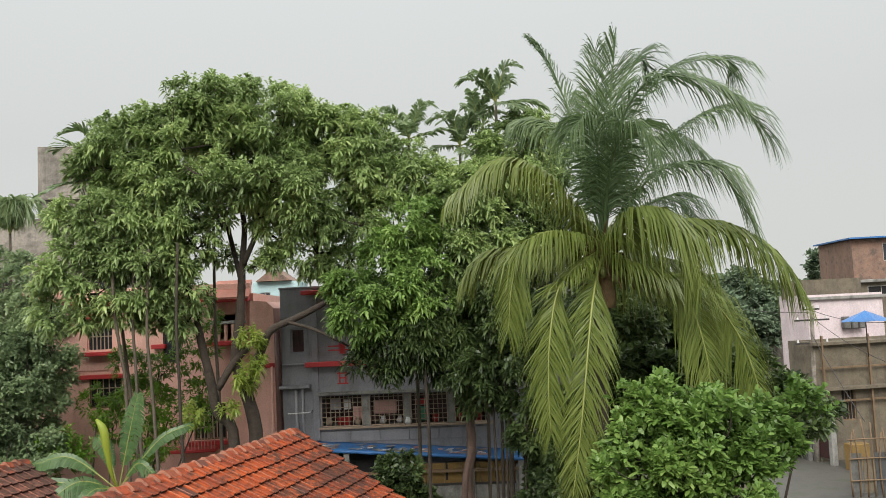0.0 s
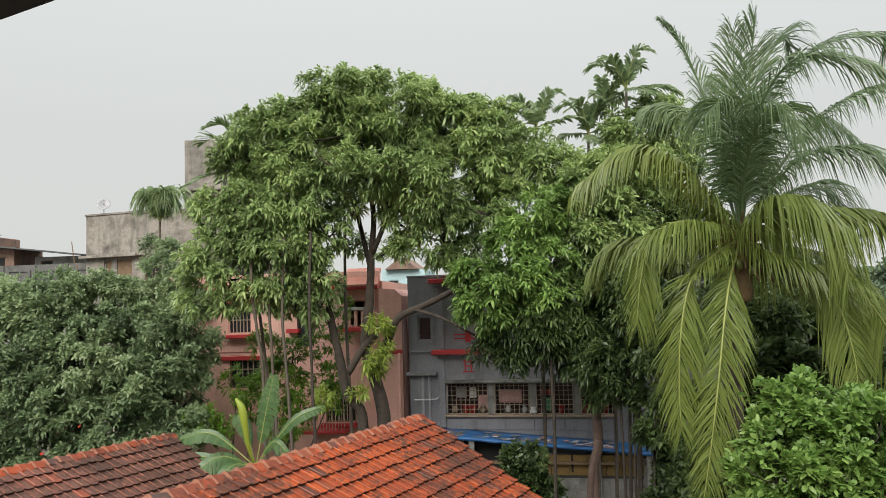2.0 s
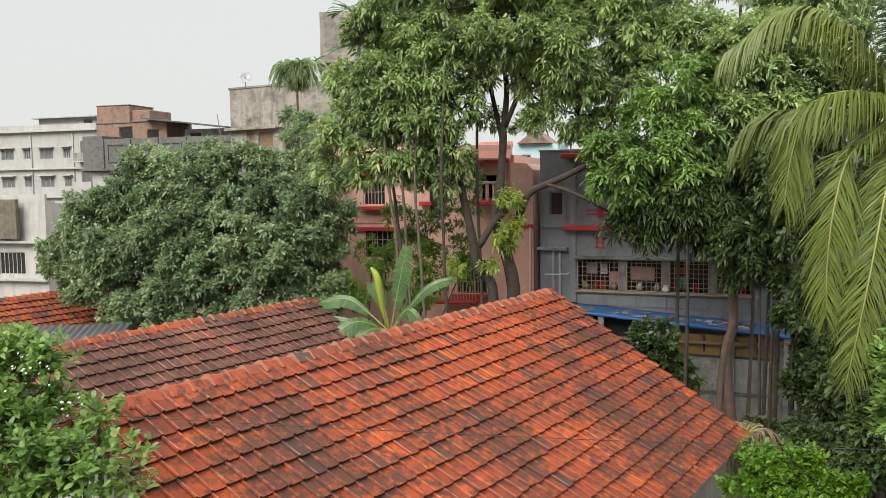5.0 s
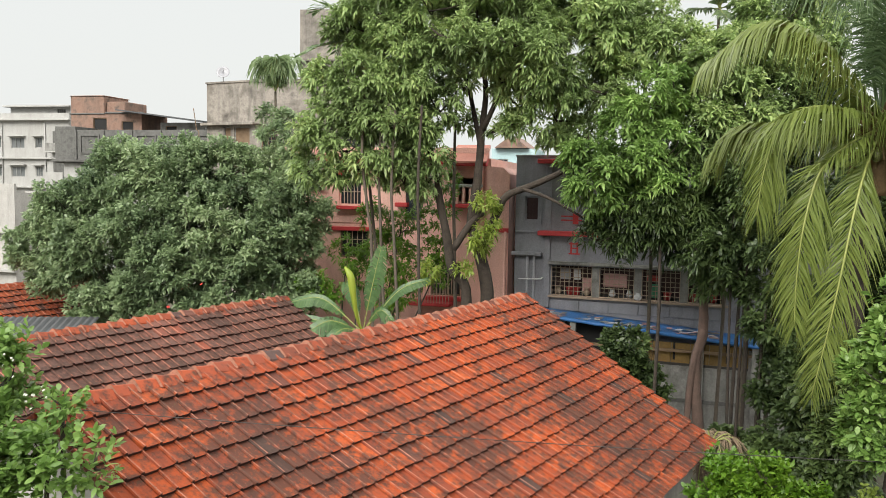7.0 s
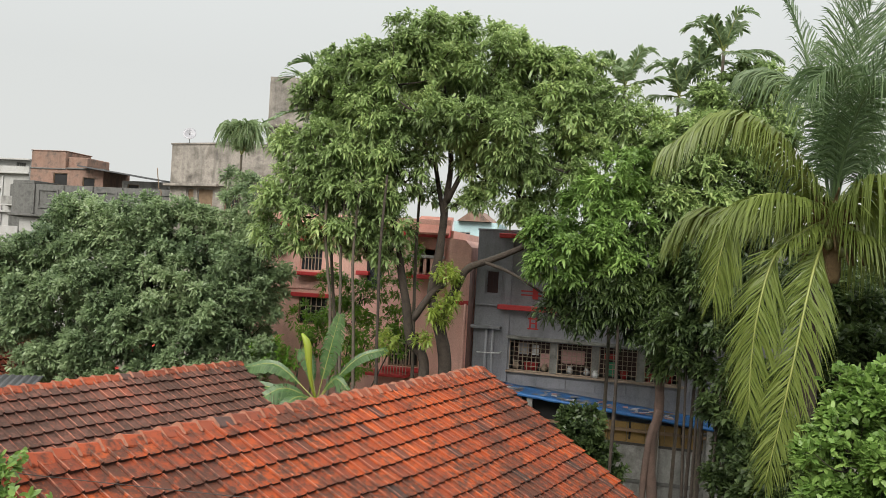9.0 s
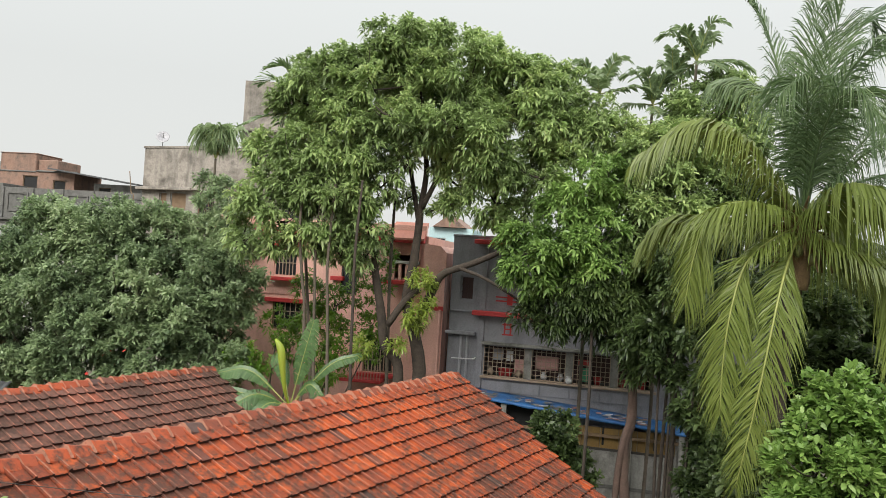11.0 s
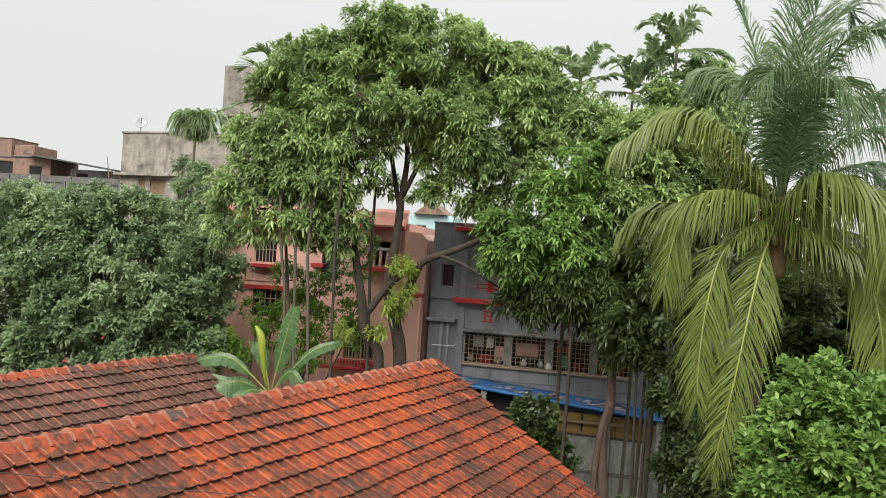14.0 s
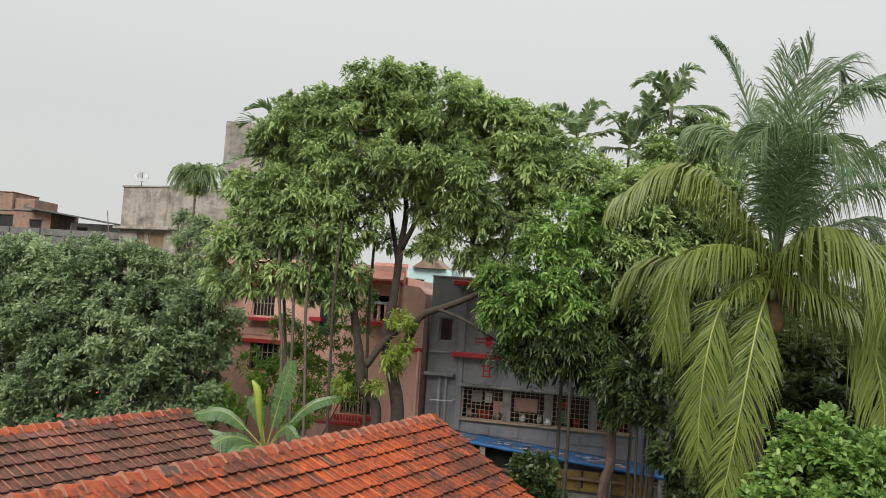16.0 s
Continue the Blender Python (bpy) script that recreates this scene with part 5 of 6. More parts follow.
for pts, hang, face in fr_old:
    frond(coco, [HEART] + pts, 190, 0.86, LEAF_PALM_OLD, rngp, hang * 1.4, 0.03, wide=0.022, lean=0.7 if face else 0.6, face=Vector((0.15, 1, -0.3)) if face else None)
limb(coco, [Vector(HEART) + Vector((0, 0, 0.25)), Vector(HEART) + Vector((0.02, -0.05, -0.1)), Vector(HEART) + Vector((0.0, -0.06, -0.55)), Vector(HEART) + Vector((-0.02, 0, -1.1))], 0.15, 0.17, FIBRE, "fibre_sheath", 12)
for i in range(6):
    a = i * 1.05
    bm = bmesh.new()
    bmesh.ops.create_icosphere(bm, subdivisions=2, radius=0.085, matrix=Matrix.Diagonal((1, 1, 1.25, 1)))
    nut = part("coconut", bm, NUT, coco, smooth=True)
    nut.location = Vector(HEART) - Vector(CB) + Vector((0.24 * math.cos(a), 0.22 * math.sin(a) - 0.1, -0.35 - 0.12 * (i % 3)))
for i in range(44):
    a = i * 0.45 + 0.1
    hv = Vector(HEART)
    tip = hv + Vector((0.5 * math.cos(a), 0.45 * math.sin(a) - 0.05, 0.45 - 0.25 * (i % 6)))
    limb(coco, [hv + Vector((0, 0, -0.2)), hv.lerp(tip, 0.5) + Vector((0.1 * math.cos(a), 0, 0.02)), tip], 0.05, 0.015, FIBRE, "dry_stalk", 5)


def areca(top, base, mat, fronds, ll, label, seed, r=0.055, bark=BARK_PALM, hang=0.22, shaggy=False):
    rng = random.Random(seed)
    t = tree("areca_palm", label, base, "palm")
    tv, bv = Vector(top), Vector(base)
    limb(t, [bv, bv.lerp(tv, 0.35) + Vector((0.06, 0, 0)), bv.lerp(tv, 0.7) + Vector((-0.04, 0, 0)), tv], r * 1.15, r * 0.8, bark, "trunk", 8)
    for i in range(fronds):
        a = 2 * math.pi * i / fronds + rng.uniform(-0.3, 0.3)
        e = rng.uniform(0.7, 1.35) if i % 3 else rng.uniform(-0.5, 0.3)
        if shaggy:
            e = rng.uniform(0.95, 1.5)
        d = Vector((math.cos(a) * math.cos(e), math.sin(a) * math.cos(e), math.sin(e)))
        h = Vector((math.cos(a), math.sin(a), 0))
        L = ll * rng.uniform(0.85, 1.15)
        frond(t, [tv, tv + d * L * 0.5, tv + d * L * 0.88 + h * 0.08 * L, tv + d * L * 1.0 + h * (0.22 if shaggy else 0.34) * L + Vector((0, 0, (-0.5 if shaggy else -0.16) * L))], 28, 0.5 * ll, mat, rng, hang, 0.022, wide=0.05, lean=0.6)
    return t


for top, sc, nf, sd in (((0.31, 26.0, 14.31), 1.15, 8, 1), ((1.98, 26.0, 14.02), 1.1, 8, 2), ((3.12, 25.0, 15.17), 1.2, 8, 3), ((2.64, 27.0, 15.12), 0.9, 6, 8)):
    areca(top, (top[0] - 0.2, top[1] + 0.2, 0), LEAF_ARECA, nf, sc, "slender areca palm rising above the mango trees", sd, hang=0.4)
areca((-13.5, 28.0, 11.95), (-13.3, 28.2, 0), LEAF_ARECA, 11, 1.35, "young areca palm before the bare concrete house", 4, hang=0.9, shaggy=True)
areca((-9.11, 25.00, 13.31), (-8.0, 25, 0), LEAF_PALM, 9, 1.5, "areca palm with dark hanging fronds among mango boughs", 5)
areca((-5.84, 24.80, 11.91), (-5.8, 24.8, 0), LEAF_PALM, 8, 1.2, "areca palm with dark hanging fronds behind the mango trunk", 6)
# bare slim stems in the yard
for i, (a, b, c) in enumerate((((-8.12, 22.50, 9.52), (-7.79, 22.50, 6.40), (-7.7, 22.5, 0)), ((-7.66, 22.70, 8.87), (-7.54, 22.70, 6.06), (-7.2, 22.7, 0)), ((-7.18, 22.40, 8.54), (-7.01, 22.40, 5.76), (-6.7, 22.4, 0)), ((-6.32, 22.20, 8.66), (-6.24, 22.20, 5.44), (-6.0, 22.2, 0)), ((0.44, 22.60, 7.22), (0.46, 22.60, 4.71), (0.35, 22.6, 0)), ((2.65, 22.60, 7.74), (2.50, 22.60, 4.60), (2.4, 22.6, 0)), ((2.85, 22.40, 7.74), (2.74, 22.40, 4.62), (2.7, 22.4, 0)), ((3.31, 22.00, 6.18), (3.26, 22.00, 3.90), (3.2, 22, 0)))):
    st = tree("areca_palm", "slim dark palm stem in the yard", c, "palm")
    av, bv = Vector(a), Vector(b)
    limb(st, [c, bv, bv.lerp(av, 0.5), av, av + Vector((0, 0.3, 2.2))], 0.05, 0.038, BARK_PALM if i < 3 else BARK, "trunk", 8)


# ---- banana plant ----
def banana():
    c = Vector((-6.95, 19.2, 0))
    t = tree("banana_plant", "banana plant with torn leaves and one rolled new leaf", c, "banana plant")
    limb(t, [c, (-6.95, 19.2, 2.5), (-6.9, 19.2, 4.9)], 0.12, 0.06, LEAF_BANANA, "stem", 10)
    rng = random.Random(7)
    top = Vector((-6.9, 19.2, 4.8))
    ends = [((-9.05, 18.9, 5.12), 0.1, 0.15), ((-8.85, 19.2, 5.5), 0.42, 0.13), ((-8.2, 18.5, 4.8), 0.32, 0.2), ((-6.45, 19.3, 7.0), 0.05, 0.19), ((-5.3, 19.5, 6.2), 0.3, 0.1), ((-7.6, 18.3, 4.5), 0.3, 0.22), ((-7.5, 19.6, 6.0), 0.28, 0.14), ((-6.0, 18.9, 5.2), 0.4, 0.12)]
    for end, arch, w in ends:
        e = Vector(end)
        mid = top.lerp(e, 0.55) + Vector((0, 0, arch))
        line = [v - c for v in smooth_line([top, mid, e], 12)]
        k = len(line) - 1
        vs, fs = tube_arrays(line, [0.02 * (1 - 0.8 * i / k) for i in range(k + 1)], 5)
        lf = from_arrays("leaf_rib", vs, fs, RACHIS, t, smooth=True)
        bv, bf = [], []
        for i in range(5, k):
            f = (i - 5) / (k - 5)
            ww = 1.5 * w * math.sin(math.pi * min(1.0, 0.06 + f * 0.9)) ** 0.6
            d = (line[i + 1] - line[i - 1]).normalized()
            s = d.cross(Vector((0, -0.75, 0.8))).normalized()
            n2 = s.cross(d)
            for sg in (-1, 1):
                for half in (0, 1):
                    p0, p1 = line[i].lerp(line[i + 1], half * 0.5), line[i].lerp(line[i + 1], half * 0.5 + (0.5 if rng.random() < 0.88 else 0.3))
                    sag = -0.55 * ww * rng.uniform(0.85, 1.15)
                    o = len(bv)
                    out = s * sg * ww * rng.uniform(0.88, 1.04) + d * 0.1
                    bv += [p0, p1, p0 + out * 0.5 + n2 * 0.03, p1 + out * 0.5 + n2 * 0.03, p0 + out + Vector((0, 0, sag)), p1 + out + Vector((0, 0, sag))]
                    bf += [(o, o + 1, o + 3, o + 2), (o + 2, o + 3, o + 5, o + 4)]
        from_arrays("leaf_blade", bv, bf, LEAF_BANANA, lf)
    roll = [(-6.98, 19.00, 5.20), (-7.05, 18.90, 5.80), (-7.12, 18.90, 6.25), (-7.28, 18.90, 6.5)]
    line = [Vector(v) - c for v in smooth_line([top] + roll, 4)]
    k = len(line) - 1
    vs, fs = tube_arrays(line, [0.025 + 0.075 * math.sin(math.pi * (i / k) ** 1.9) for i in range(k + 1)], 8)
    from_arrays("rolled_leaf", vs, fs, LEAF_BANANA_NEW, t, "bright yellow-green rolled new leaf", smooth=True)


banana()


# ---- shrubs ----
def shrub(name, label, base, blobs, density, leaves, ll, lw, mat, seed, droop=0.2, stems=5, inner=0.2, clump=0.22):
    t = tree(name, label, base, "shrub")
    o = Vector(base)
    rng = random.Random(seed)
    for i in range(stems):
        b = blobs[i * len(blobs) // stems]
        limb(t, [o + Vector((rng.uniform(-0.15, 0.15), rng.uniform(-0.1, 0.1), 0)), o.lerp(Vector(b[:3]), 0.5) + Vector((rng.uniform(-0.2, 0.2), 0, 0)), b[:3]], 0.05, 0.02, BARK, "stem", 6)
    loc = shifted(blobs, base)
    crown("foliage", loc, density, leaves, ll, lw, mat, t, seed, droop=droop, inner=inner, spread=1.1, lift=0.8, clump=clump, fill=11)
    twigs(t, loc, seed, BARK, 3, 0.014)
    return t


shrub("leafy_shrub_tree", "large light-green shrub tree before the palm", (4.3, 10.8, 0), [(3.43, 10.40, 7.06, 0.54), (2.98, 10.40, 7.24, 0.31), (3.88, 10.20, 6.84, 0.61), (4.59, 10.30, 6.57, 0.46), (2.94, 10.10, 6.69, 0.44), (3.30, 9.90, 6.35, 0.54), (4.13, 10.00, 6.21, 0.56), (4.97, 10.60, 6.80, 0.36), (5.50, 10.80, 7.21, 0.26), (4.44, 10.80, 7.04, 0.40), (3.38, 10.30, 7.03, 0.61), (3.88, 10.20, 6.46, 0.61), (2.88, 10.00, 6.52, 0.53), (3.27, 10.00, 5.80, 0.60), (2.64, 9.90, 5.83, 0.40), (4.18, 10.60, 6.97, 0.41), (3.74, 10.00, 5.66, 0.46)], 80, 9, 0.125, 0.03, LEAF_SHRUB, 41, inner=0.05, clump=0.22)
shrub("clipped_bush", "bright green leafy bush beside the house", (1.8, 13.2, 0), [(1.45, 13.00, 4.06, 0.41), (1.99, 13.00, 4.11, 0.36), (2.44, 13.00, 3.88, 0.32), (1.24, 12.80, 3.76, 0.36), (1.86, 12.80, 3.57, 0.54), (2.38, 13.00, 3.80, 0.40), (1.88, 13.00, 3.78, 0.46), (2.18, 12.80, 3.42, 0.48)], 110, 7, 0.11, 0.026, LEAF_BUSH, 42)
shrub("clipped_bush", "yellowish green bush below the shrub tree", (3.9, 12.2, 0), [(3.29, 12.20, 3.99, 0.33), (3.79, 12.20, 4.08, 0.33), (4.28, 12.20, 3.99, 0.29), (3.56, 12.00, 3.72, 0.49)], 100, 7, 0.11, 0.024, LEAF_YOUNG, 43)
shrub("garden_tree", "small dark-green citrus tree beside the wall", (-0.3, 24.6, 0), [(-0.42, 24.40, 3.78, 0.65), (-0.75, 24.20, 3.39, 0.55), (0.06, 24.40, 3.10, 0.61), (0.45, 24.40, 2.51, 0.45), (-0.28, 24.40, 2.58, 0.65), (-0.66, 24.40, 3.95, 0.36)], 60, 8, 0.17, 0.04, LEAF_MANGO_SHADED, 44)
shrub("yard_bush", "dark leafy bush in the shaded yard", (5.6, 20, 0), [(3.86, 20.00, 3.32, 0.55), (3.50, 20.00, 3.58, 0.43), (4.18, 19.80, 2.98, 0.60), (3.81, 21.00, 4.18, 0.50), (3.64, 21.50, 4.80, 0.52), (3.37, 21.50, 4.37, 0.40), (4.34, 20.50, 3.89, 0.54), (4.36, 19.00, 3.09, 0.57), (4.39, 18.60, 3.95, 0.54)], 45, 8, 0.2, 0.045, LEAF_MANGO_SHADED, 45)
shrub("yard_bush", "grey-green bushes below the pink house", (-9.2, 24, 0), [(-9.43, 26.00, 5.56, 0.80), (-8.48, 26.00, 6.40, 0.88), (-7.65, 26.00, 5.70, 0.88), (-8.04, 25.50, 4.97, 0.87), (-9.88, 26.00, 6.30, 0.56), (-6.82, 26.40, 6.49, 0.58), (-10.51, 24.80, 4.85, 0.88), (-6.68, 26.00, 5.77, 0.58), (-9.15, 26.60, 7.48, 0.61), (-8.11, 26.60, 7.16, 0.80), (-6.55, 26.40, 8.60, 0.70), (-6.79, 26.40, 7.64, 0.59)], 17, 8, 0.2, 0.026, LEAF_BUSH, 46, droop=0.4)
shrub("flower_shrub", "leafy shrub with small white flowers near the roof", (-5.7, 6.2, 0), [(-6.14, 6.20, 6.64, 0.40), (-6.65, 6.40, 6.81, 0.42), (-5.65, 5.80, 6.02, 0.37), (-5.15, 5.80, 6.10, 0.27), (-6.00, 5.80, 6.33, 0.38), (-6.57, 6.00, 6.46, 0.53), (-5.33, 6.20, 6.50, 0.12), (-4.75, 5.90, 6.03, 0.13)], 110, 7, 0.11, 0.026, LEAF_SHRUB, 47)
shrub("yard_bush", "dark creeper covering the yard tree", (6.5, 17.5, 0), [(5.09, 17.50, 7.30, 0.57), (5.71, 17.50, 7.02, 0.57), (5.23, 17.80, 8.16, 0.39), (6.34, 17.50, 6.98, 0.51), (4.57, 17.50, 7.08, 0.63), (7.66, 16.00, 6.57, 0.47), (7.97, 16.00, 6.10, 0.38), (7.41, 17.00, 6.97, 0.62)], 40, 8, 0.2, 0.04, LEAF_MANGO_SHADED, 48)

shrub("yard_tree", "dark evergreen yard tree in the shade of the palm", (5.2, 19.0, 0), [(4.77, 19.0, 8.35, 0.8), (5.41, 19.0, 7.78, 0.9), (6.42, 19.5, 8.27, 0.75), (4.83, 18.5, 7.03, 0.85), (5.73, 18.5, 6.73, 0.9), (7.06, 19.5, 7.41, 0.8), (5.02, 18.5, 5.99, 0.9), (4.33, 19.5, 6.17, 0.7), (6.05, 20.0, 8.86, 0.6), (8.06, 20.0, 6.92, 0.7), (8.72, 20.0, 6.19, 0.6), (8.63, 18.0, 6.13, 0.55), (9.01, 17.5, 5.92, 0.4)], 46, 8, 0.19, 0.038, LEAF_MANGO_SHADED, 50, stems=2, droop=0.35, clump=0.3)
shrub("yard_tree", "dark slim tree with hanging leaves by the shed", (2.9, 20.5, 0), [(3.0, 20.5, 6.98, 0.55), (3.39, 20.5, 6.1, 0.6), (2.91, 20.0, 5.35, 0.5), (3.36, 20.0, 4.5, 0.6), (2.88, 21.0, 6.07, 0.45), (3.72, 19.5, 5.11, 0.7), (3.41, 21.5, 7.5, 0.5), (2.74, 21.8, 7.21, 0.5)], 46, 8, 0.2, 0.038, LEAF_MANGO_SHADED, 51, stems=2, droop=0.5, clump=0.26)
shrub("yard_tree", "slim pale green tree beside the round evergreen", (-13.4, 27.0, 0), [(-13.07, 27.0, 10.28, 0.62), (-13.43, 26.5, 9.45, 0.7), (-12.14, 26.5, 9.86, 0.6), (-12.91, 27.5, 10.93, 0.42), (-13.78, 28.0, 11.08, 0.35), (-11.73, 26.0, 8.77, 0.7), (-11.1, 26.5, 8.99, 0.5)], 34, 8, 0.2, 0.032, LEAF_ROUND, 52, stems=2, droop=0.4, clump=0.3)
shrub("yard_bush", "dark broad-leaved bush in the yard under the palm", (4.3, 17.0, 0), [(3.31, 17.5, 4.07, 0.55), (3.47, 16.5, 3.68, 0.6), (3.14, 17.5, 3.21, 0.55), (3.63, 15.5, 3.38, 0.6), (3.35, 18.5, 4.31, 0.5), (2.94, 19.5, 3.63, 0.4), (2.86, 19.0, 2.83, 0.4), (3.72, 17.0, 4.59, 0.5)], 46, 8, 0.2, 0.042, LEAF_MANGO_SHADED, 53, stems=2, droop=0.35, clump=0.28)
# leaf mass added to deepen the shade between palm and grey house
shrub("yard_tree", "young mango foliage added behind the palm, darkened for shade", (2.3, 21.4, 0), [(2.62, 21.5, 8.44, 0.75), (3.38, 21.0, 8.41, 0.65), (2.12, 21.8, 7.24, 0.65), (2.95, 21.0, 7.39, 0.65), (2.24, 22.0, 9.08, 0.75), (1.51, 22.0, 7.1, 0.5), (2.36, 21.5, 6.49, 0.5), (3.59, 21.5, 9.32, 0.6), (3.6, 20.5, 7.24, 0.5)], 40, 8, 0.22, 0.034, LEAF_MANGO_SHADED, 54, stems=2, droop=0.5, clump=0.32)
shrub("yard_bush", "dark leafy creeper round the foot of the palm", (3.6, 13.9, 0), [(3.14, 13.7, 5.47, 0.32), (3.08, 13.6, 4.84, 0.38), (3.22, 13.5, 4.24, 0.4), (2.97, 13.6, 3.89, 0.35), (3.32, 13.9, 6.0, 0.28)], 80, 8, 0.16, 0.036, LEAF_MANGO_SHADED, 55, stems=2, droop=0.35, clump=0.2)

# ---- dry fronds and blossoms ----
rngd = random.Random(21)
heap = tree("dry_frond_heap", "heap of dry brown palm fronds by the house corner", (1.9, 18.2, 0), "palm fronds")
top_h = (1.58, 18.20, 3.01)
limb(heap, [(1.9, 18.2, 0), (1.9, 18.2, 1.6), top_h], 0.09, 0.05, BARK_PALM, "stake", 7)
for i in range(12):
    a = i * 0.55
    tv = Vector(top_h)
    frond(heap, [tv, tv + Vector((0.5 * math.cos(a), 0.4 * math.sin(a), 0.15)), tv + Vector((0.95 * math.cos(a), 0.7 * math.sin(a), -0.4 - 0.2 * (i % 3))), tv + Vector((1.1 * math.cos(a), 0.8 * math.sin(a), -1.1 - 0.2 * (i % 3)))], 34, 0.45, DRY, rngd, 0.9, 0.02, wide=0.014)


def blossoms(name, label, centre, spread, n, size, mat, seed):
    """Small five-petalled flowers, joined."""
    rng = random.Random(seed)
    vs, fs = [], []
    for _ in range(n):
        c = Vector((rng.gauss(0, spread), rng.gauss(0, spread * 0.6), rng.gauss(0, spread * 0.7)))
        ax = Vector((rng.gauss(0, 0.5), -1, 0.6 + rng.random())).normalized()
        s = ax.orthogonal().normalized()
        t2 = ax.cross(s)
        for k in range(5):
            b = 2 * math.pi * k / 5
            d, e = s * math.cos(b) + t2 * math.sin(b), s * math.cos(b + 0.5) + t2 * math.sin(b + 0.5)
            e2 = s * math.cos(b - 0.5) + t2 * math.sin(b - 0.5)
            o = len(vs)
            vs += [c, c + e * size * 0.6 + ax * size * 0.2, c + d * size, c + e2 * size * 0.6 + ax * size * 0.2]
            fs.append((o, o + 1, o + 2, o + 3))
    ob = from_arrays(name, vs, fs, mat)
    ob.location = centre
    return tagged(ob, label, "flowers", kind="stuff")


blossoms("white_blossom", "clusters of small white blossoms on the shrub", (-5.87, 5.90, 6.90), 0.13, 16, 0.016, FLOWER, 1)
blossoms("white_blossom", "clusters of small white blossoms on the shrub", (-5.42, 5.90, 6.67), 0.07, 9, 0.016, FLOWER, 2)
blossoms("red_blossom", "few red blossoms low in the evergreen tree", (-14.48, 23.40, 5.04), 0.5, 7, 0.07, RED_FLOWER, 3)
# bushes added to bring the yard by the shed down in brightness
shrub("yard_bush", "low undergrowth added to darken the foot of the shed wall", (2.9, 21.5, 0), [(2.26, 21.50, 1.92, 0.50), (3.08, 21.00, 2.04, 0.52), (1.54, 22.00, 1.74, 0.37), (3.76, 20.50, 2.08, 0.58), (4.12, 19.50, 2.15, 0.58), (2.42, 20.50, 1.74, 0.52), (3.68, 22.60, 4.30, 0.33), (3.46, 22.60, 3.54, 0.28), (3.44, 22.80, 5.03, 0.33)], 60, 8, 0.19, 0.045, LEAF_MANGO_SHADED, 49)


# ---- the lane and its houses ----
lane = bmesh.new()
lv = [lane.verts.new(v) for v in ((13.0, 30, 0.03), (20.5, 30, 0.03), (22.5, 40, 0.03), (30, 60, 0.03), (26, 60, 0.03), (18.0, 42, 0.03))]
lane.faces.new(lv)
tagged(part("lane_road", lane, ROAD), "wet grey lane between the houses", "road", kind="structure")

ppk = plain_block("pale_pink_house", "pale pink plastered house with a brown roof wall", pose(22.7, 45, 0, 0, 0, 4), 0, 4.6, 3, 8.5, PALE_PINK, [(0.6, 1.2, 3.4, 4.8)], WOOD, UNLIT_BLACK, 3, ((5.5, 0.25), (8.2, 0.2)), OFFWHITE)
part("roof_wall", boxed(-0.2, 4.7, 2.0, 2.3, 8.3, 9.4), TAN_WALL, ppk)
for i in range(3):
    part("water_barrel", boxed(1.9 + 0.45 * i, 2.25 + 0.45 * i, -0.5, -0.1, 6.5, 7.2 - 0.1 * i, bevel=0.05), DARK_CONCRETE, ppk)
part("balcony_beam", boxed(1.4, 3.6, -0.6, -0.3, 5.55, 5.7), WOOD, ppk)
bk = plain_block("brick_house", "bare red brick upper storey with a white window", pose(29.5, 52, 0, 0, 0, -8), 0, 7, 6, 12.0, BRICK, [(1.95, 2.75, 10.5, 11.7)], WHITE_WALL, GLASS, 1)
plain_block("storey_house", "grey plastered house below the brick storey", pose(27.4, 48.5, 0, 0, 0, -4), 0, 7, 3, 9.3, TAN_WALL, [(0.9, 2.6, 8.3, 8.9)], WHITE_WALL, UNLIT_BLACK, 1, ((9.1, 0.3),), OFFWHITE)
part("tin_roof", boxed(-0.3, 7.2, -0.5, 6.2, 12.02, 12.12), BLUE_TARP, bk, "blue-grey tin roof")
tn = plain_block("tan_house", "stained tan house wall along the lane", pose(20.75, 40.9, 0, 0, 0, 6), 0, 7, 2.2, 6.1, TAN_WALL, [(1.4, 2.2, 2.0, 3.6)], WOOD, UNLIT_BLACK, 3, ((3.6, 0.5), (5.9, 0.3)), TAN_WALL)
for x in (0.3, 2.9, 4.6):
    part("post", boxed(x, x + 0.1, -0.35, -0.25, 0, 6.4), WOOD, tn)
for z in (3.0, 4.7):
    part("cross_beam", boxed(0.2, 5.0, -0.24, -0.16, z, z + 0.09), WOOD, tn)


def parasol(m):
    p = empty("tarpaulin_canopy", m, "small blue canopy on a pole over the terrace", "canopy")
    bm = bmesh.new()
    apex = bm.verts.new((0, 0, 0.5))
    ring = [bm.verts.new((1.1 * math.cos(i * math.pi / 6), 0.8 * math.sin(i * math.pi / 6), 0.04 * (i % 2))) for i in range(12)]
    for i in range(12):
        bm.faces.new((apex, ring[i], ring[(i + 1) % 12]))
    c = part("canopy", bm, BLUE_TARP, p)
    md = c.modifiers.new("thickness", "SOLIDIFY")
    md.thickness = 0.01
    tube("pole", [(0, 0, -1.6), (0, 0, -0.5), (0, 0, 0.48)], 0.025, 0.025, DARK_IRON, p, 8, 2)


parasol(Matrix.Translation((20.88, 36.00, 7.22)))


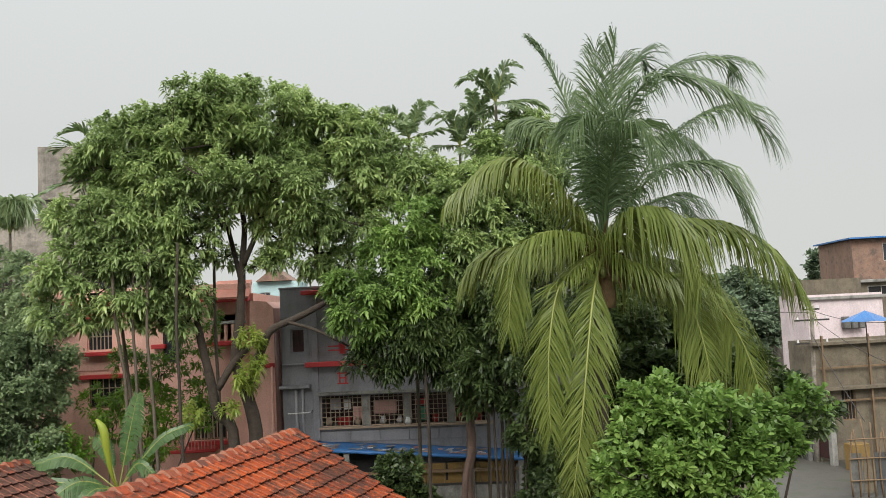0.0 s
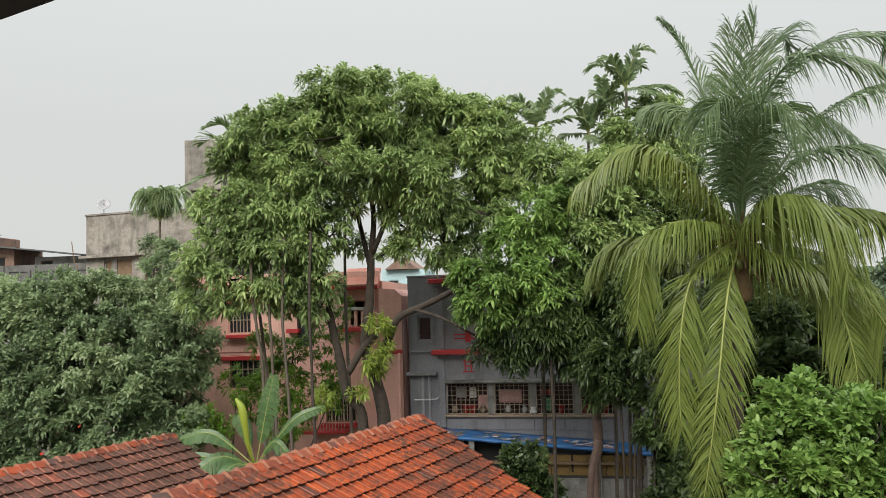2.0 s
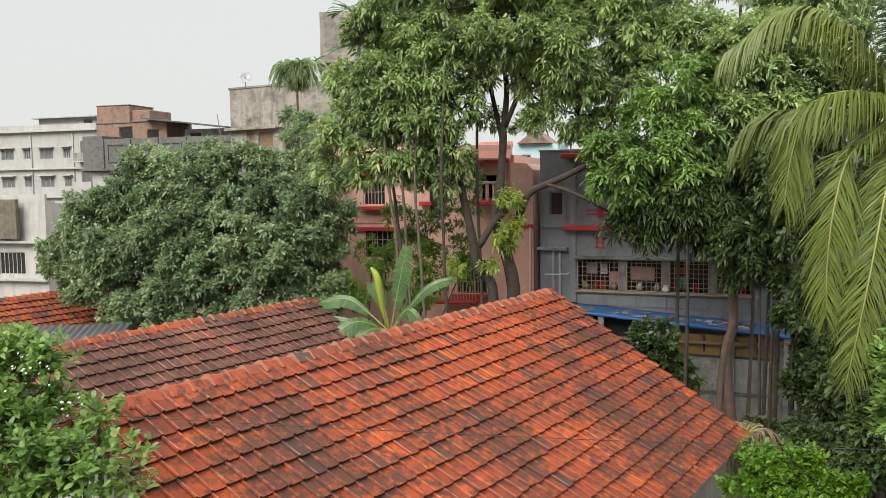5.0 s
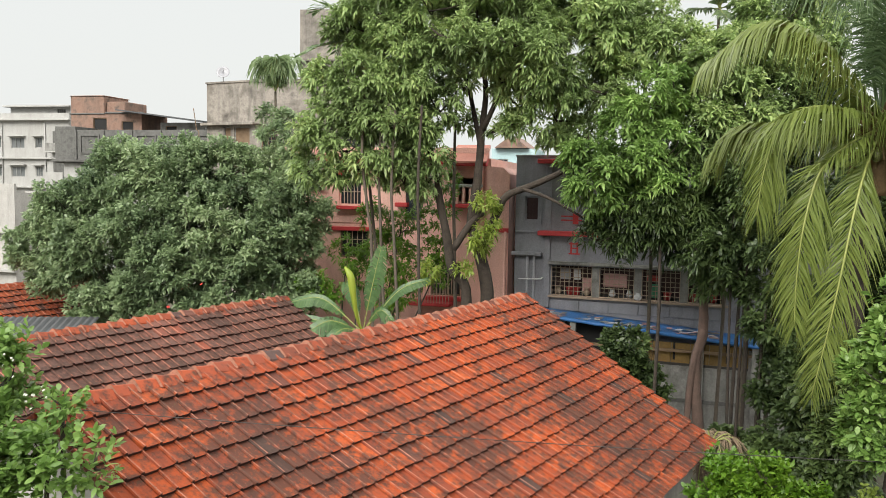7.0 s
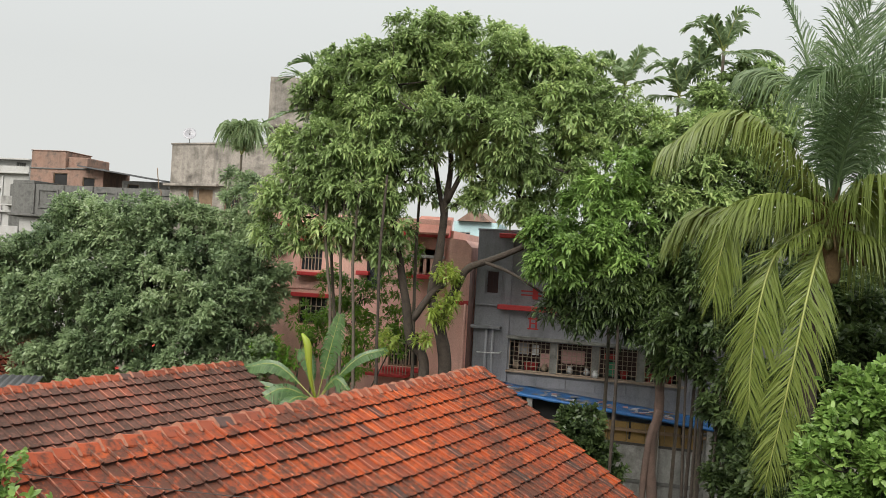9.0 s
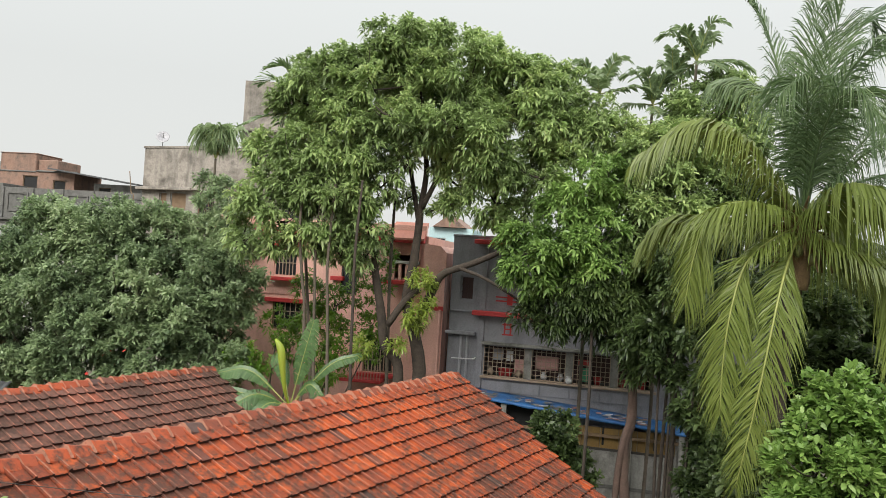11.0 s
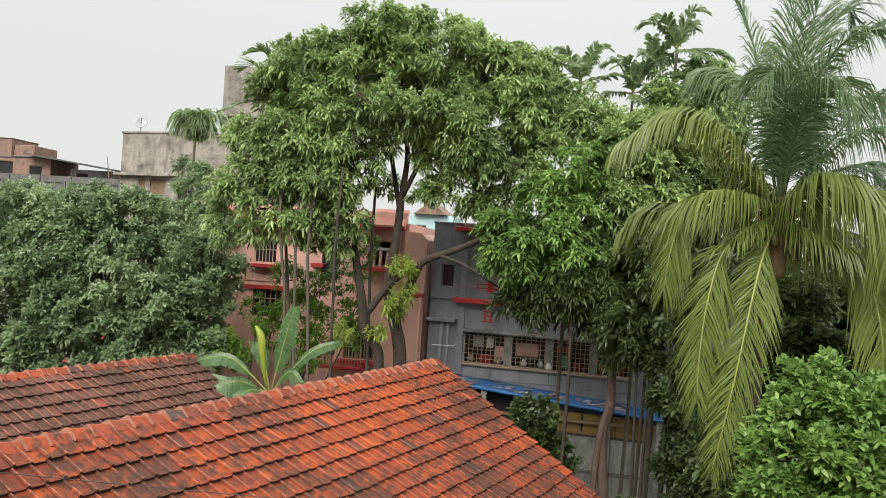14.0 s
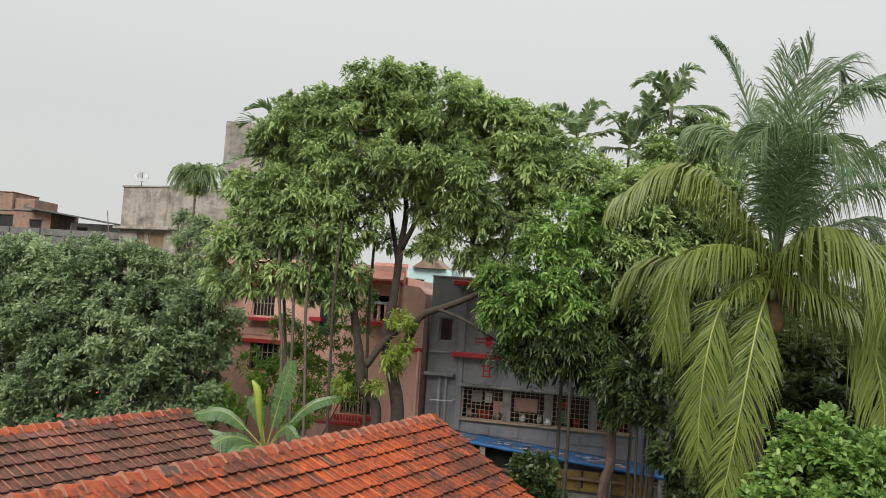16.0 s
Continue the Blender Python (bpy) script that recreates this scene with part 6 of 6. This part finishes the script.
def power_pole():
    p = empty("power_pole", Matrix.Translation((20.6, 41, 0)), "concrete power pole with crossarms and wires", "power pole")
    o = Vector((20.6, 41, 0))
    top = Vector((20.93, 41.00, 7.98)) - o
    tube("post", [(0, 0, 0), top * 0.5, top], 0.14, 0.09, CONCRETE, p, 10, 2)
    for f, w in ((0.97, 0.4), (0.9, 0.9), (0.75, 0.9)):
        z = top.z * f
        part("crossarm", boxed(top.x * f - w, top.x * f + w, -0.06, 0.06, z, z + 0.09), DARK_IRON, p)
        for sx in (-0.85, 0.0, 0.85):
            bm = bmesh.new()
            bmesh.ops.create_cone(bm, segments=8, radius1=0.06, radius2=0.03, depth=0.16, cap_ends=True, matrix=Matrix.Translation((top.x * f + w * sx, 0, z + 0.17)))
            part("insulator", bm, WHITE_PIPE, p)


power_pole()


def wire(a, b, sag, r=0.012, label="thin black wire strung across the yard"):
    a, b = Vector(a), Vector(b)
    pts = [a.lerp(b, i / 10) + Vector((0, 0, -4 * sag * (i / 10) * (1 - i / 10))) for i in range(11)]
    tagged(tube("overhead_wire", pts, r, r, DARK_IRON, None, 5, 2), label, "wire", "overhead wires")


wire((-7.19, 6.60, 6.28), (2.86, 9.50, 5.60), 0.05, 0.005)
wire((-6.17, 5.60, 6.50), (-6.35, 9.00, 5.36), 0.03, 0.005)


wire((20.91, 41.00, 7.74), (21.82, 36.00, 7.12), 0.2, 0.014, "black power wire along the lane")
wire((20.88, 41.00, 7.40), (20.48, 34.00, 5.52), 0.2, 0.014, "black power wire along the lane")
wire((20.90, 41.00, 7.63), (16.52, 44.00, 8.36), 0.2, 0.014, "black power wire along the lane")
wire((20.81, 41.00, 6.52), (19.32, 34.00, 3.05), 0.1, 0.02, "black power wire along the lane")


def gate():
    g = empty("yard_gate", pose(20.9, 40.0, 0, 0, 0, 98), "tall arched maroon gate leaf at the lane", "gate")
    bm = bmesh.new()
    prof = [(0, 0.3), (1.0, 0.3), (1.0, 2.4)] + [(0.5 + 0.5 * math.cos(a * math.pi / 8), 2.4 + 0.5 * math.sin(a * math.pi / 8)) for a in range(1, 8)] + [(0, 2.4)]
    a0 = [bm.verts.new((x, 0, z)) for x, z in prof]
    a1 = [bm.verts.new((x, 0.06, z)) for x, z in prof]
    bm.faces.new(a0)
    bm.faces.new(a1[::-1])
    for i in range(len(prof)):
        j = (i + 1) % len(prof)
        bm.faces.new((a0[i], a1[i], a1[j], a0[j]))
    part("leaf", bm, MAROON, g)
    part("pillar", boxed(-0.3, -0.02, -0.1, 0.2, 0, 2.9, bevel=0.02), OFFWHITE, g)
    part("pillar", boxed(1.02, 1.3, -0.1, 0.2, 0, 2.9, bevel=0.02), OFFWHITE, g)


gate()
yb = part("service_box", boxed(-0.5, 0.5, -0.3, 0.3, 0, 1.3, bevel=0.04), YELLOW_WALL)
yb.matrix_world = pose(21.4, 38.6, 0, 0, 0, 10)
tagged(yb, "faded yellow metal box standing by the gate", "box")
cw = part("lane_wall", boxed(-2.4, 2.4, -0.12, 0.12, 0, 1.9, bevel=0.02), DARK_CONCRETE)
cw.matrix_world = pose(20.7, 43.6, 0, 0, 0, 82)
tagged(cw, "low grey compound wall along the lane", "wall", kind="structure")


def bamboo_fence():
    f = empty("bamboo_fence", pose(18.3, 33.5, 0, 0, 0, -10), "rough bamboo and scrap fence at the lane corner", "fence")
    rng = random.Random(8)
    for i in range(9):
        x = 0.3 * i
        tube("post", [(x, 0, 0), (x + rng.uniform(-0.08, 0.08), 0, 1.4), (x + rng.uniform(-0.15, 0.15), 0, 2.6 + rng.random())], 0.04, 0.03, WOOD, f, 7, 2)
    for z in (0.7, 1.6, 2.4):
        tube("rail", [(-0.1, -0.05, z), (1.3, -0.06, z + 0.05), (2.6, -0.05, z - 0.05)], 0.03, 0.025, WOOD, f, 7, 2)
    for i in range(5):
        part("scrap_panel", boxed(0.5 * i, 0.5 * i + 0.46, 0.05, 0.08, 0.2, 1.5 + 0.5 * rng.random()), (DARK_CONCRETE, TAN_WALL, SHEET)[i % 3], f)


bamboo_fence()


def van():
    v = empty("small_van", pose(19.5, 43.5, 0, 0, 0, 20), "small cream and green goods van parked in the lane", "van")
    bm = bmesh.new()
    prof = [(-1.6, 0.45), (1.5, 0.45), (1.55, 0.95), (1.1, 1.75), (-1.55, 1.8), (-1.62, 1.0)]
    a0 = [bm.verts.new((-0.75, x, z)) for x, z in prof]
    a1 = [bm.verts.new((0.75, x, z)) for x, z in prof]
    bm.faces.new(a0[::-1])
    bm.faces.new(a1)
    for i in range(6):
        j = (i + 1) % 6
        bm.faces.new((a0[i], a0[j], a1[j], a1[i]))
    bmesh.ops.bevel(bm, geom=list(bm.edges), offset=0.07, segments=2, affect="EDGES")
    b = part("body", bm, OFFWHITE, v)
    part("rear_window", boxed(-0.58, 0.58, -1.66, -1.6, 1.2, 1.62, bevel=0.02), GLASS, b)
    part("bumper", boxed(-0.72, 0.72, -1.72, -1.6, 0.42, 0.6, bevel=0.02), DARK_IRON, b)
    part("stripe", boxed(-0.76, 0.76, -1.67, -1.6, 0.85, 1.0), LEAF_BUSH, b)
    for x in (-0.68, 0.68):
        for y in (-1.0, 1.0):
            bm = bmesh.new()
            bmesh.ops.create_cone(bm, segments=20, radius1=0.28, radius2=0.28, depth=0.16, cap_ends=True, matrix=Matrix.Translation((x, y, 0.28)) @ pose(0, 0, 0, 0, 90, 0))
            part("wheel", bm, UNLIT_BLACK, v)


van()

# ---- the terrace that carries the viewpoint, with a sloping shade overhead ----
terrace = empty("viewing_terrace", Matrix.Identity(4), "plain concrete house with a flat terrace and a dark rain shade", "house")
part("house_block", boxed(-3.2, 3.2, -6.0, -0.1, 0, 6.9, bevel=0.03), CONCRETE, terrace)
part("terrace_slab", boxed(-3.4, 3.4, -6.2, 0.0, 6.902, 7.05, bevel=0.02), CONCRETE, terrace)
SHADE_CLOTH = surface("dark_shade_sheet", [(0.012, 0.01, 0.01), (0.02, 0.017, 0.016)], 4, 0.8, 40, 0.2)
edge0, edge1 = Vector((-0.701, 0.3, 8.902)), Vector((-0.169, 0.3, 9.049))
run_e = edge1 - edge0
ea, eb = edge0 - run_e * 1.6, edge0 + run_e * 0.95
rise = Vector((0, -1.9, 0.55))
corner = [ea, eb, eb + rise * 0.25 + run_e * 0.5, eb + rise, ea + rise]
bm = bmesh.new()
low = [bm.verts.new(v) for v in corner]
top = [bm.verts.new(v + Vector((0, 0, 0.05))) for v in corner]
bm.faces.new(low[::-1])
bm.faces.new(top)
for i in range(5):
    bm.faces.new((low[i], low[(i + 1) % 5], top[(i + 1) % 5], top[i]))
bmesh.ops.recalc_face_normals(bm, faces=list(bm.faces))
part("rain_shade", bm, SHADE_CLOTH, terrace, "dark rain shade sheet")
for pv in (ea + rise * 0.95, eb + rise * 0.95):
    tube("shade_post", [(pv.x, pv.y, 7.05), (pv.x, pv.y, 8.0), (pv.x, pv.y, pv.z + 0.02)], 0.03, 0.03, DARK_IRON, terrace, 8, 2)

# ---- distance: tree belt and roofs at the skyline ----
# pale leaf colours with the distance haze mixed in
FAR_LEAF = foliage("hazed_distant_leaf", [(0.1, 0.15, 0.09), (0.14, 0.2, 0.12), (0.19, 0.25, 0.16)], 0.8, 0.2)
rngf = np.random.default_rng(77)
belt = [(float(x), 150 + 30 * float(rngf.random()), 3 + 5 * float(rngf.random()), 5 + 3 * float(rngf.random())) for x in np.arange(-160, 200, 6.5)]
fb = empty("far_trees", Matrix.Identity(4), "hazy belt of trees at the skyline", "trees", kind="stuff")
crown("far_leaves", belt, 3.0, 8, 1.1, 0.35, FAR_LEAF, fb, 78, droop=0.2, clump=2.0)
near_belt = [(39.64, 75.00, 11.09, 1.42), (40.96, 75.00, 10.49, 1.21), (31.16, 70.00, 7.71, 2.53), (29.53, 72.00, 8.82, 2.59), (26.57, 62.00, 5.68, 2.01), (24.41, 62.00, 6.66, 2.23), (30.28, 66.00, 6.79, 1.42)]
hb = tree("lane_tree", "hazy roadside trees beyond the lane", (22, 68, 0))
limb(hb, [(22, 68, 0), (22.2, 68, 3), (22, 68, 6)], 0.3, 0.15, BARK, "trunk")
crown("crown", shifted(near_belt, (22, 68, 0)), 14, 8, 0.5, 0.12, FAR_LEAF, hb, 79, droop=0.2, clump=0.8)
for x, y, w, z, mt in ((34, 95, 9, 8.0, CONCRETE), (-30, 100, 14, 10.5, OFFWHITE), (-14, 105, 12, 11, WHITE_WALL), (4, 100, 12, 8.6, CONCRETE), (44, 90, 10, 10, CONCRETE)):
    plain_block("distant_house", "pale plastered house far behind the trees", pose(x, y, 0), 0, w, 8, z, mt, [(1.0, 2.4, z - 2.6, z - 1.2), (4.6, 6.0, z - 2.6, z - 1.2)], WOOD, UNLIT_BLACK, 0, ((z - 0.4, 0.3),))
